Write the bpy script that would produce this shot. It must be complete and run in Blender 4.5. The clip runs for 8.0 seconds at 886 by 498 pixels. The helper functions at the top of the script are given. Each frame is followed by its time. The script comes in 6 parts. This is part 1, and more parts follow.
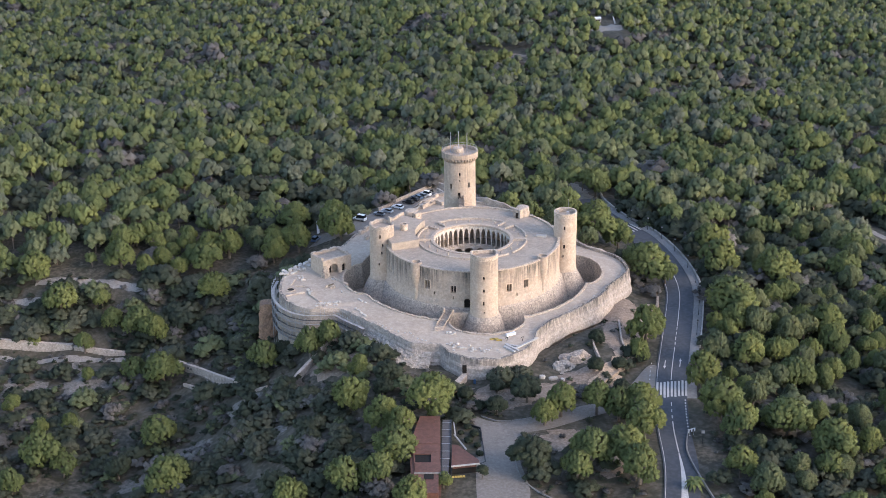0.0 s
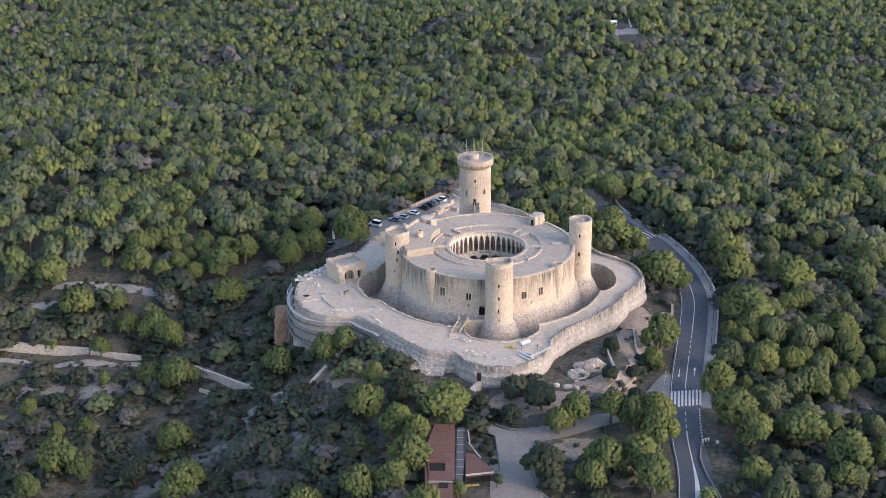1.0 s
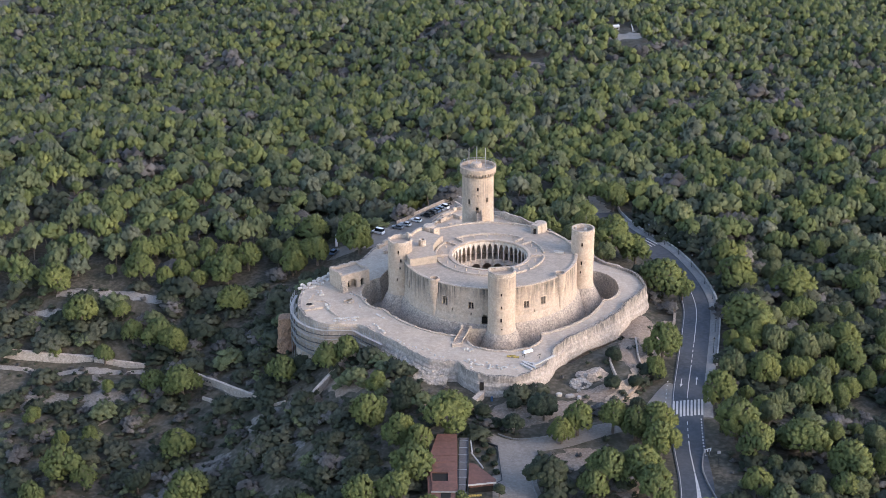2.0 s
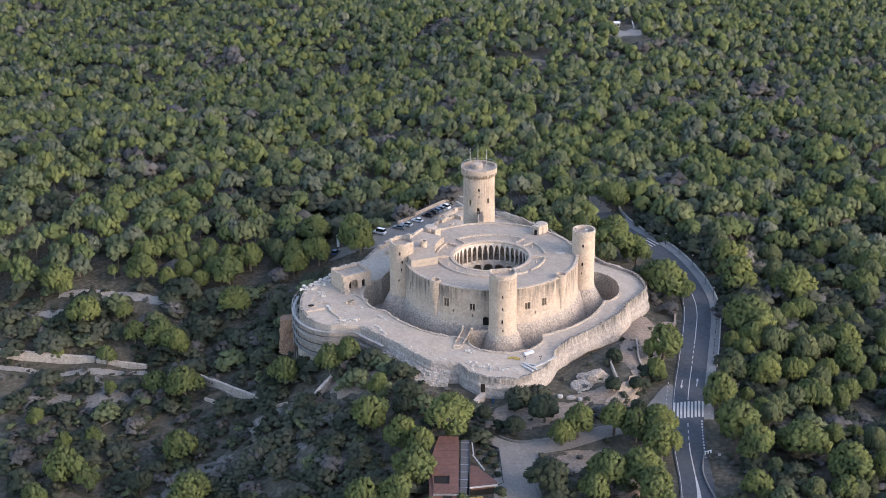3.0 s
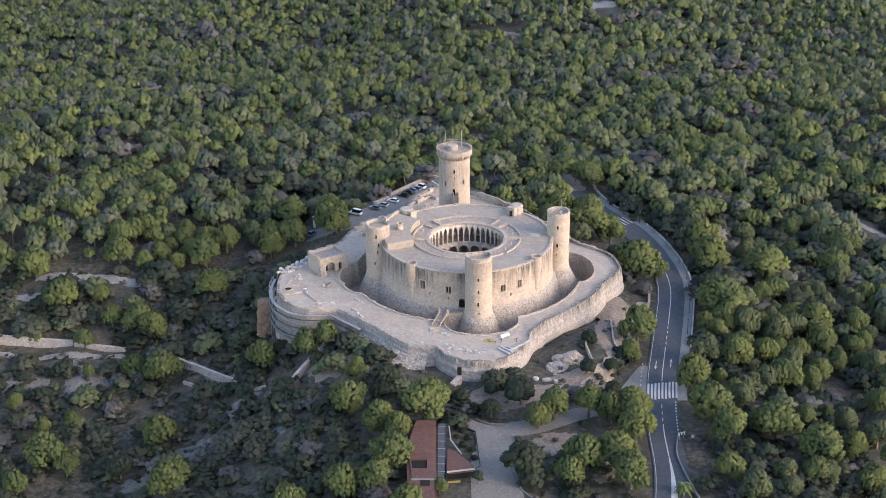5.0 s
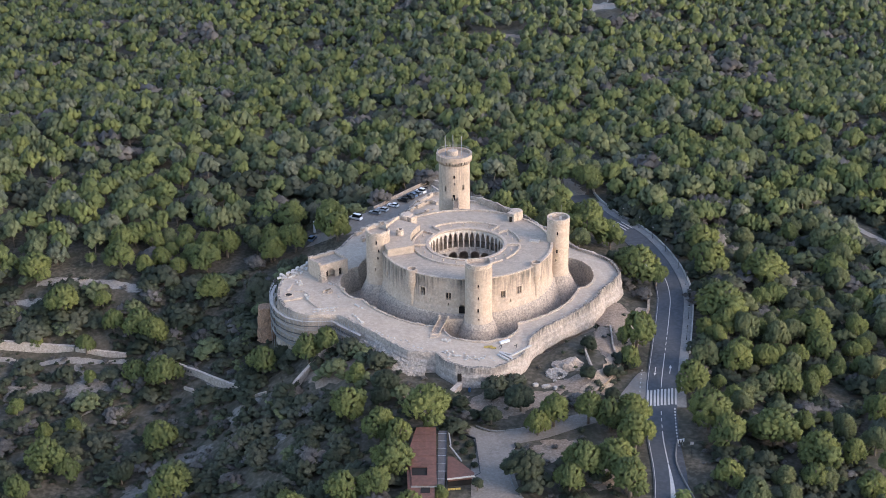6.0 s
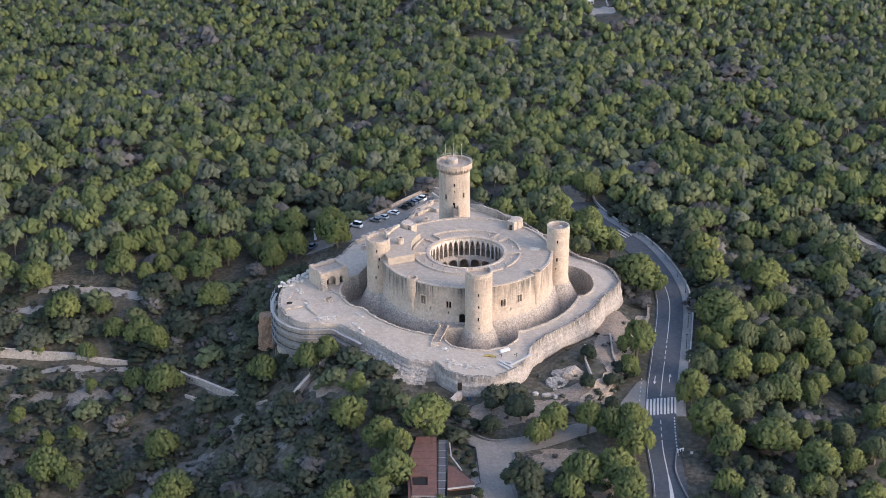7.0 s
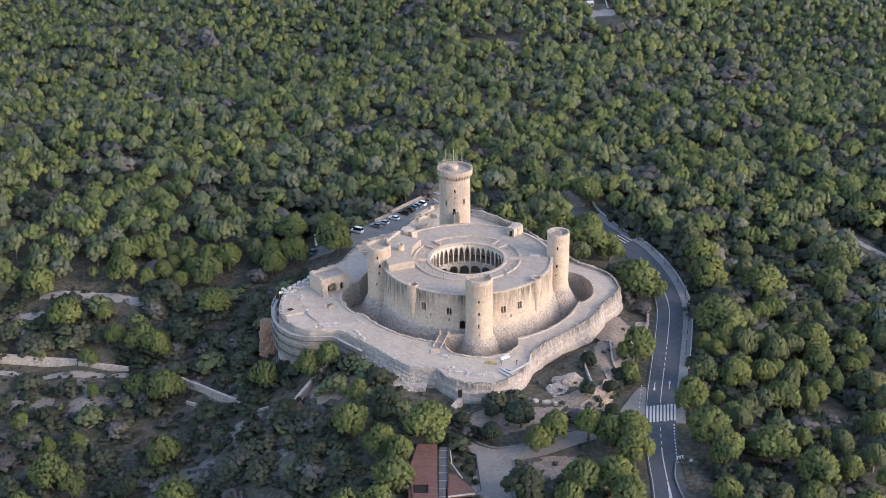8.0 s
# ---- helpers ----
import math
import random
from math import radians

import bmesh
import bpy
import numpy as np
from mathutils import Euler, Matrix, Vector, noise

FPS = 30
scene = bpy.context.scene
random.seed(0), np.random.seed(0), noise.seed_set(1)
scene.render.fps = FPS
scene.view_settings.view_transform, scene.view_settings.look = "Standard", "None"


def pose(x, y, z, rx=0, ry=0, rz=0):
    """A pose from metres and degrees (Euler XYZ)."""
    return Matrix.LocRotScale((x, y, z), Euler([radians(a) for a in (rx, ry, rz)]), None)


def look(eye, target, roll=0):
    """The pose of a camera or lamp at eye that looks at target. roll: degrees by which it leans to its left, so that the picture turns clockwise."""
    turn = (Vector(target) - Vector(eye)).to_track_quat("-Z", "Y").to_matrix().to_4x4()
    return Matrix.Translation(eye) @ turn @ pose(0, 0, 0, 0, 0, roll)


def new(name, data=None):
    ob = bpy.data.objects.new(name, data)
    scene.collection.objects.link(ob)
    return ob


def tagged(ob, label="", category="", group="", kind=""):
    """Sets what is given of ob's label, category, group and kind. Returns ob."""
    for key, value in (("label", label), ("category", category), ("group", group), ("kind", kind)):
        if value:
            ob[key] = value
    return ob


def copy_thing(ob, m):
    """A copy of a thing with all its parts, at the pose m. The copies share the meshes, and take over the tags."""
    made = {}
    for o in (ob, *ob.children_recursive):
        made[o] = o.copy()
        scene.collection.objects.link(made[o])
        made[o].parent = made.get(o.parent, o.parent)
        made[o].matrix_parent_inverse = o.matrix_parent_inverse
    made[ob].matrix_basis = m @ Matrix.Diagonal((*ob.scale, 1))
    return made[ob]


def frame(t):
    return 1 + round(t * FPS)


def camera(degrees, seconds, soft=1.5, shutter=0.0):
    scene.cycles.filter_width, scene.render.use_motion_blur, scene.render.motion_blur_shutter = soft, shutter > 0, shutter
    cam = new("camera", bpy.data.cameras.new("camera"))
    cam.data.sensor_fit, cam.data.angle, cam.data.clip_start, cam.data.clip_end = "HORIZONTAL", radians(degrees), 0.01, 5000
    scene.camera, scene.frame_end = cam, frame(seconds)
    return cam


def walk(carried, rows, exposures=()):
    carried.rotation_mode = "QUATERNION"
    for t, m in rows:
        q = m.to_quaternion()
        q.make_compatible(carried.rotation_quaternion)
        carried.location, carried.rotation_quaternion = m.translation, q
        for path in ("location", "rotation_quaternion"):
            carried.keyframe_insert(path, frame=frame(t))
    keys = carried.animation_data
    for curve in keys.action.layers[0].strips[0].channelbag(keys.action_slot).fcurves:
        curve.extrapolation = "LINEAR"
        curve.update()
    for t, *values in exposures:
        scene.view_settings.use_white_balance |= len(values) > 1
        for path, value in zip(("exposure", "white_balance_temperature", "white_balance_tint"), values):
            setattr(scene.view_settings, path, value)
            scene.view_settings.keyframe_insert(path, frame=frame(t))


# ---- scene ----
cam = camera(34.64, 8.0, 0.75)


def aim(x, y, z, yaw, pitch, roll):
    """The camera's pose: yaw to the right of +y, pitch above the horizon, lean, in degrees."""
    return pose(x, y, z, 0, 0, -yaw) @ pose(0, 0, 0, 90 + pitch) @ pose(0, 0, 0, 0, 0, roll)


PATH = [
    (0.0, 0.72, -391.55, 175.53, -1.372, -22.264, -0.503),
    (0.3, 0.61, -391.60, 176.25, -1.431, -22.292, -0.500),
    (0.5, 0.55, -391.63, 176.75, -1.624, -22.300, -0.505),
    (1.0, 0.46, -391.71, 178.11, -1.992, -22.294, -0.439),
    (1.5, 0.42, -391.78, 179.50, -2.092, -22.275, -0.397),
    (1.7, 0.39, -391.80, 180.06, -2.092, -22.278, -0.403),
    (2.8, 0.22, -391.98, 183.08, -2.112, -22.431, -0.464),
    (3.0, 0.21, -392.01, 183.66, -2.127, -22.571, -0.470),
    (3.5, 0.19, -392.08, 185.21, -2.142, -22.970, -0.500),
    (4.0, 0.20, -392.18, 186.74, -2.153, -23.358, -0.520),
    (4.2, 0.23, -392.23, 187.34, -1.963, -23.508, -0.518),
    (4.5, 0.28, -392.33, 188.23, -1.259, -23.732, -0.500),
    (4.7, 0.28, -392.40, 188.80, -1.110, -23.866, -0.480),
    (5.8, 0.14, -392.59, 191.99, -1.062, -24.129, -0.440),
    (6.0, 0.11, -392.61, 192.56, -1.057, -24.119, -0.448),
    (6.5, 0.05, -392.67, 193.93, -1.054, -24.094, -0.443),
    (7.0, 0.05, -392.73, 195.30, -1.059, -24.109, -0.443),
    (7.5, 0.03, -392.84, 196.72, -1.067, -24.133, -0.461),
    (8.0, 0.00, -392.93, 198.18, -1.066, -24.184, -0.480),
]
walk(cam, [(t, aim(*row)) for t, *row in PATH], [(0.0, 1.73, 6500.0, 18.0), (8.0, 1.73, 6500.0, 18.0)])

# ---- light: a bright evening sky, the sun veiled and low on the right ----
SUN_UP, SUN_TURN = 24.0, 118.0        # elevation; compass turn from +y to the right
world = bpy.data.worlds.new("sky")
scene.world = world
world.use_nodes = True
sky = world.node_tree.nodes.new("ShaderNodeTexSky")
sky.sky_type, sky.sun_disc = "NISHITA", False
sky.sun_elevation, sky.sun_rotation = radians(SUN_UP), radians(SUN_TURN)
sky.air_density, sky.dust_density = 1.0, 1.0
back = world.node_tree.nodes["Background"]
back.inputs[1].default_value = 0.15
world.node_tree.links.new(sky.outputs[0], back.inputs[0])
sun_data = bpy.data.lights.new("sun", "SUN")
sun_data.energy, sun_data.angle, sun_data.color = 0.78, radians(30), (1.0, 0.86, 0.70)
sun = new("sun", sun_data)
a, e = radians(SUN_TURN), radians(SUN_UP)
sun.matrix_world = look((math.sin(a) * math.cos(e) * 500, math.cos(a) * math.cos(e) * 500, math.sin(e) * 500), (0, 0, 0))


# ---- materials ----
def material(name, base, other=None, third=None, scale=1.0, rough=0.9, bump=0.3, bump_scale=None, grain=12.0,
             metal=0.0, streaks=0.0, stain=None, per_object=0.0, per_island=0.0, spots=0.0, spot_colour=(0.05, 0.05, 0.045), mottle=0.0):
    """Noise-varied surface: large stains (base to other), fine grain (towards third), relief; optional run-off streaks."""
    m = bpy.data.materials.new(name)
    m.use_nodes = True
    n, l = m.node_tree.nodes, m.node_tree.links
    b = n["Principled BSDF"]
    b.inputs["Roughness"].default_value, b.inputs["Metallic"].default_value = rough, metal
    b.inputs["Specular IOR Level"].default_value = 0.25
    place = n.new("ShaderNodeNewGeometry").outputs["Position"]

    def tex(s, detail=4.0, vec=None):
        t = n.new("ShaderNodeTexNoise")
        t.inputs["Scale"].default_value, t.inputs["Detail"].default_value = s, detail
        l.new(vec if vec else place, t.inputs["Vector"])
        return t.outputs["Fac"]

    def ramp(fac, lo, hi):
        r = n.new("ShaderNodeMapRange")
        r.inputs["From Min"].default_value, r.inputs["From Max"].default_value = lo, hi
        l.new(fac, r.inputs["Value"])
        return r.outputs["Result"]

    def mix(fac, c1, c2, mode="MIX"):
        x = n.new("ShaderNodeMix")
        x.data_type, x.blend_type = "RGBA", mode
        for k, v in ((0, fac), (6, c1), (7, c2)):
            if isinstance(v, (tuple, float, int)):
                x.inputs[k].default_value = (*v, 1) if isinstance(v, tuple) else v
            else:
                l.new(v, x.inputs[k])
        return x.outputs[2]

    other, third = other or tuple(c * 0.75 for c in base), third or tuple(c * 1.2 for c in base)
    col = mix(ramp(tex(0.35 * scale), 0.35, 0.65), base, other)
    col = mix(ramp(tex(grain * scale * 0.25, 6), 0.42, 0.68), col, third)
    if streaks:
        mp = n.new("ShaderNodeMapping")
        mp.inputs["Scale"].default_value = (1.3, 1.3, 0.09)
        l.new(place, mp.inputs["Vector"])
        f = ramp(tex(1.6, 5, mp.outputs[0]), 0.28, 0.56)
        g = n.new("ShaderNodeMath")
        g.operation = "MULTIPLY"
        l.new(f, g.inputs[0])
        patch = ramp(tex(0.07, 2), 0.38, 0.56)
        if stain:       # run-off from the wall head, of uneven length
            split = n.new("ShaderNodeSeparateXYZ")
            l.new(place, split.inputs[0])
            flat = n.new("ShaderNodeMapping")
            flat.inputs["Scale"].default_value = (1.0, 1.0, 0.0)
            l.new(place, flat.inputs["Vector"])
            reach = n.new("ShaderNodeMath")
            reach.operation, reach.inputs[1].default_value = "MULTIPLY_ADD", (stain[1] - stain[0]) * 1.5
            l.new(tex(0.8, 3, flat.outputs[0]), reach.inputs[0])
            l.new(split.outputs["Z"], reach.inputs[2])
            run = n.new("ShaderNodeMath")
            run.operation = "MULTIPLY"
            mid = (stain[1] - stain[0]) * 0.75
            l.new(ramp(reach.outputs[0], stain[0] + mid, stain[1] + mid), run.inputs[0])
            l.new(patch, run.inputs[1])
            patch = run.outputs[0]
        l.new(patch, g.inputs[1])
        h = n.new("ShaderNodeMath")
        h.operation, h.inputs[1].default_value = "MULTIPLY", streaks
        l.new(g.outputs[0], h.inputs[0])
        col = mix(h.outputs[0], col, (0.075, 0.071, 0.064))
    if spots:
        h = n.new("ShaderNodeMath")
        h.operation, h.inputs[1].default_value = "MULTIPLY", spots
        l.new(ramp(tex(0.9 * scale, 6), 0.55, 0.66), h.inputs[0])
        col = mix(h.outputs[0], col, spot_colour)
    if mottle:      # stone by stone, lighter and darker
        v = n.new("ShaderNodeMapRange")
        v.inputs["From Min"].default_value, v.inputs["From Max"].default_value = 0.36, 0.64
        v.inputs["To Min"].default_value, v.inputs["To Max"].default_value = 1 - mottle, 1 + mottle
        l.new(tex(2.3, 5), v.inputs["Value"])
        s = n.new("ShaderNodeVectorMath")
        s.operation = "SCALE"
        l.new(col, s.inputs[0])
        l.new(v.outputs[0], s.inputs["Scale"])
        col = s.outputs[0]
    for amount, node, out in ((per_object, "ShaderNodeObjectInfo", "Random"), (per_island, "ShaderNodeNewGeometry", "Random Per Island")):
        if amount:
            v = n.new("ShaderNodeMapRange")
            v.inputs["To Min"].default_value, v.inputs["To Max"].default_value = 1 - amount, 1 + amount
            l.new(n.new(node).outputs[out], v.inputs["Value"])
            s = n.new("ShaderNodeVectorMath")
            s.operation = "SCALE"
            l.new(col, s.inputs[0])
            l.new(v.outputs[0], s.inputs["Scale"])
            col = s.outputs[0]
    l.new(col, b.inputs["Base Color"])
    if bump:
        k = n.new("ShaderNodeBump")
        k.inputs["Strength"].default_value, k.inputs["Distance"].default_value = bump, 0.15
        l.new(tex(bump_scale or 3.0 * scale, 6), k.inputs["Height"])
        l.new(k.outputs[0], b.inputs["Normal"])
    return m


STONE = material("limestone", (0.402, 0.329, 0.259), (0.321, 0.266, 0.215), (0.445, 0.369, 0.296), bump=0.5, grain=6, spots=0.5, spot_colour=(0.204, 0.175, 0.146), mottle=0.16)
WALL_STONE = material("stained_limestone", (0.402, 0.318, 0.245), (0.314, 0.266, 0.219), (0.453, 0.365, 0.288), streaks=1.0, stain=(11.5, 18.6), bump=0.5, grain=5, spots=0.35, spot_colour=(0.292, 0.219, 0.164), mottle=0.09)
STONE_WARM = material("warm_limestone", (0.409, 0.325, 0.25), (0.343, 0.277, 0.219), (0.46, 0.372, 0.292), streaks=0.45, stain=(17.0, 26.0), bump=0.45, grain=5, spots=0.3, spot_colour=(0.307, 0.234, 0.179), mottle=0.08)
RUBBLE = material("rubble_stone", (0.328, 0.272, 0.220), (0.236, 0.199, 0.163), (0.395, 0.328, 0.268), scale=1.4, bump=0.6, grain=5, spots=0.6, spot_colour=(0.165, 0.140, 0.118), mottle=0.20)
PAVED = material("stone_paving", (0.329, 0.272, 0.213), (0.281, 0.231, 0.182), (0.369, 0.307, 0.245), scale=0.5, bump=0.15, grain=8, spots=0.35, spot_colour=(0.241, 0.204, 0.172), mottle=0.06)
TERRACE = material("pale_trodden_earth", (0.383, 0.318, 0.25), (0.329, 0.271, 0.214), (0.423, 0.355, 0.283), scale=0.4, bump=0.15, grain=10, spots=0.45, spot_colour=(0.292, 0.241, 0.196), mottle=0.07)
RETAINING = material("weathered_retaining_stone", (0.394, 0.33, 0.272), (0.292, 0.25, 0.21), (0.453, 0.387, 0.325), streaks=1.0, stain=(4.6, 8.0), bump=0.5, grain=6, spots=0.5, spot_colour=(0.197, 0.168, 0.139), mottle=0.14)
DRESSED = material("pale_dressed_stone", (0.60, 0.51, 0.415), (0.51, 0.43, 0.35), (0.65, 0.56, 0.46), bump=0.3, grain=6, mottle=0.08)
WHITE_ROCK = material("white_limestone_block", (0.416, 0.387, 0.347), (0.336, 0.314, 0.277), (0.467, 0.442, 0.402), scale=2.0, bump=0.6, per_object=0.15)
DARK = material("dark_opening", (0.016, 0.014, 0.012), bump=0)
ASPHALT = material("asphalt", (0.068, 0.073, 0.080), (0.054, 0.058, 0.064), (0.080, 0.085, 0.092), scale=0.3, bump=0.1)
PAINT = material("road_paint", (0.467, 0.445, 0.409), (0.365, 0.347, 0.321), bump=0.05)
CONCRETE = material("concrete_paving", (0.205, 0.196, 0.182), (0.168, 0.160, 0.148), (0.240, 0.230, 0.214), scale=0.5, bump=0.1, mottle=0.08)
GRAVEL = material("grey_gravel_drive", (0.190, 0.170, 0.146), (0.155, 0.139, 0.120), (0.220, 0.197, 0.171), scale=0.4, bump=0.15, mottle=0.08)
SOIL = material("forest_soil", (0.068, 0.059, 0.041), (0.040, 0.038, 0.026), (0.115, 0.101, 0.078), scale=0.25, bump=0.8, bump_scale=1.0, spots=0.7, spot_colour=(0.034, 0.037, 0.021))

STEEL = material("galvanised_steel", (0.329, 0.336, 0.343), (0.263, 0.27, 0.277), rough=0.45, metal=0.6, bump=0)
DARK_STEEL = material("dark_painted_steel", (0.026, 0.028, 0.029), rough=0.5, bump=0)
CORTEN = material("rusted_steel_roof", (0.128, 0.060, 0.042), (0.092, 0.046, 0.034), (0.150, 0.072, 0.051), scale=0.35, bump=0.0, rough=0.6, mottle=0.06)
WOOD = material("weathered_timber", (0.161, 0.131, 0.095), (0.11, 0.088, 0.066), bump=0.3)
YELLOW = material("yellow_paint", (0.365, 0.277, 0.088), (0.292, 0.219, 0.073), bump=0.05)
BLUE = material("blue_tarpaulin", (0.044, 0.102, 0.19), (0.036, 0.073, 0.139), bump=0.2)
GLASS = material("tinted_car_glass", (0.015, 0.018, 0.02), rough=0.08, bump=0)
TALUS = material("white_stone_talus", (0.335, 0.298, 0.255), (0.255, 0.225, 0.190), (0.400, 0.362, 0.315), scale=1.6, bump=0.5, grain=6, spots=0.4, spot_colour=(0.170, 0.148, 0.122), mottle=0.2)
TYRE = material("tyre_rubber", (0.015, 0.015, 0.015), bump=0)
RED_EARTH = material("red_earth_bank", (0.270, 0.160, 0.100), (0.190, 0.120, 0.082), (0.330, 0.215, 0.145), scale=1.5, bump=0.8, spots=0.4, spot_colour=(0.11, 0.085, 0.06), mottle=0.3)
EARTH = material("dry_brown_earth", (0.238, 0.180, 0.134), (0.172, 0.132, 0.100), (0.292, 0.228, 0.176), scale=0.6, bump=0.4, spots=0.45, spot_colour=(0.092, 0.076, 0.054), mottle=0.15)
OCHRE = material("ochre_stone_bank", (0.350, 0.268, 0.192), (0.262, 0.196, 0.140), (0.410, 0.325, 0.240), scale=1.2, bump=0.6, spots=0.5, spot_colour=(0.150, 0.112, 0.078), mottle=0.25)
SCREE = material("pale_stony_ground", (0.157, 0.14, 0.12), (0.102, 0.093, 0.079), (0.219, 0.199, 0.175), scale=0.9, bump=0.6, grain=8, spots=0.7, spot_colour=(0.055, 0.057, 0.04))
PATHWAY = material("pale_dusty_path", (0.263, 0.234, 0.201), (0.19, 0.169, 0.145), (0.314, 0.285, 0.248), scale=0.8, bump=0.5, spots=0.45, spot_colour=(0.088, 0.084, 0.062))

PALE_BEAM = material("pale_timber", (0.38, 0.365, 0.343), (0.307, 0.292, 0.277), bump=0.2)
STEEL_GREY = material("grey_steel_grating", (0.095, 0.091, 0.091), (0.073, 0.069, 0.069), bump=0.3, bump_scale=12)
SCAFFOLD = material("scaffold_planks", (0.336, 0.329, 0.314), (0.263, 0.256, 0.248), bump=0.2)

ICO_V = np.array([(0, 0, 1.0)] + [(0.894 * math.cos(i * 1.2566), 0.894 * math.sin(i * 1.2566), 0.447) for i in range(5)]
                 + [(0.894 * math.cos(i * 1.2566 + 0.628), 0.894 * math.sin(i * 1.2566 + 0.628), -0.447) for i in range(5)] + [(0, 0, -1.0)])
ICO_F = np.array([(0, 1 + i, 1 + (i + 1) % 5) for i in range(5)] + [(1 + i, 6 + i, 1 + (i + 1) % 5) for i in range(5)]
                 + [(6 + i, 6 + (i + 1) % 5, 1 + (i + 1) % 5) for i in range(5)] + [(11, 6 + (i + 1) % 5, 6 + i) for i in range(5)])


# ---- mesh helpers ----
class Shape:
    """Collects vertices and faces for one mesh."""

    def __init__(self):
        self.v, self.f = [], []

    def add(self, verts, faces):
        k = len(self.v)
        self.v += [tuple(p) for p in verts]
        self.f += [tuple(i + k for i in f) for f in faces]
        return self

    def box(self, x, y, z, sx, sy, sz, rz=0.0):
        """A box standing on z, centred on x, y, turned by rz degrees."""
        c, s = math.cos(radians(rz)), math.sin(radians(rz))
        pts = [(x + c * i * sx / 2 - s * j * sy / 2, y + s * i * sx / 2 + c * j * sy / 2, z + k * sz)
               for k in (0, 1) for j in (-1, 1) for i in (-1, 1)]
        return self.add(pts, [(0, 2, 3, 1), (4, 5, 7, 6), (0, 1, 5, 4), (1, 3, 7, 5), (3, 2, 6, 7), (2, 0, 4, 6)])

    def lathe(self, profile, n=48, a0=0.0, a1=360.0, cx=0.0, cy=0.0, closed=False):
        """Turns a profile of (radius, z) about a vertical axis. closed: the profile is a loop; open arcs get end caps then."""
        full = abs(a1 - a0) >= 360
        m, k = len(profile), n if full else n + 1
        pts = []
        for i in range(k):
            a = radians(a0 + (a1 - a0) * i / n)
            pts += [(cx + r * math.cos(a), cy + r * math.sin(a), z) for r, z in profile]
        faces = []
        for i in range(n):
            p, q = i * m, ((i + 1) % k) * m
            for j in range(m if closed else m - 1):
                faces.append((p + j, q + j, q + (j + 1) % m, p + (j + 1) % m))
        if closed and not full:
            faces += [tuple(range(m)), tuple(n * m + j for j in reversed(range(m)))]
        return self.add(pts, faces)

    def prism(self, poly, z0, z1):
        """An upright prism on a plan polygon; z0 and z1 may be numbers or functions of x, y."""
        lo, hi = [z if callable(z) else (lambda x, y, z=z: z) for z in (z0, z1)]
        m = len(poly)
        pts = [(x, y, lo(x, y)) for x, y in poly] + [(x, y, hi(x, y)) for x, y in poly]
        return self.add(pts, [tuple(reversed(range(m))), tuple(range(m, 2 * m))] +
                        [(i, (i + 1) % m, m + (i + 1) % m, m + i) for i in range(m)])

    def bar(self, a, b, w, h=None):
        """A square bar from a to b."""
        a, b = Vector(a), Vector(b)
        d = (b - a).normalized()
        s = d.cross(Vector((0, 0, 1)) if abs(d.z) < 0.95 else Vector((1, 0, 0))).normalized()
        u = s.cross(d)
        h = h or w
        pts = [p + s * i * w / 2 + u * j * h / 2 for p in (a, b) for i, j in ((-1, -1), (1, -1), (1, 1), (-1, 1))]
        return self.add(pts, [(0, 1, 2, 3), (7, 6, 5, 4), (0, 4, 5, 1), (1, 5, 6, 2), (2, 6, 7, 3), (3, 7, 4, 0)])

    def mesh(self, name, mat, smooth=False):
        me = bpy.data.meshes.new(name)
        me.from_pydata(self.v, [], self.f)
        bm = bmesh.new()
        bm.from_mesh(me)
        bmesh.ops.recalc_face_normals(bm, faces=bm.faces)
        bm.to_mesh(me)
        bm.free()
        me.materials.append(mat)
        if smooth:
            me.shade_smooth()
            me.set_sharp_from_angle(angle=radians(40))
        return me


def roughen(shape, amount, scale, above=-1e9, seed=0.0):
    """Uneven masonry: moves the corners above a height by noise, mostly up and down."""
    out = []
    for x, y, z in shape.v:
        if z > above:
            d = noise.noise((x * scale + seed, y * scale, z * scale)) + 0.6 * noise.noise((x * scale * 3.1, y * scale * 3.1 + seed, z * scale))
            e = noise.noise((x * scale + 31, y * scale + seed, z * scale + 7))
            k = 1 + 0.4 * amount * e / max(1.0, math.hypot(x, y))
            x, y, z = x * k, y * k, z + amount * d
        out.append((x, y, z))
    shape.v = out
    return shape


def part(name, shape, mat, parent=None, label="", smooth=False):
    """One mesh object of a shape (or a ready mesh), under a thing or a part."""
    me = shape.mesh(name, mat, smooth) if isinstance(shape, Shape) else shape
    ob = new(name, me)
    if parent:
        ob.parent = parent
    return tagged(ob, label)


def thing(name, label, category, group="", kind="", at=(0, 0, 0), rz=0.0):
    ob = new(name)
    ob.empty_display_size = 0.5
    ob.matrix_world = pose(*at, 0, 0, rz)
    return tagged(ob, label, category, group, kind)


def smooth_step(a, b, x):
    t = np.clip((x - a) / (b - a), 0, 1)
    return t * t * (3 - 2 * t)


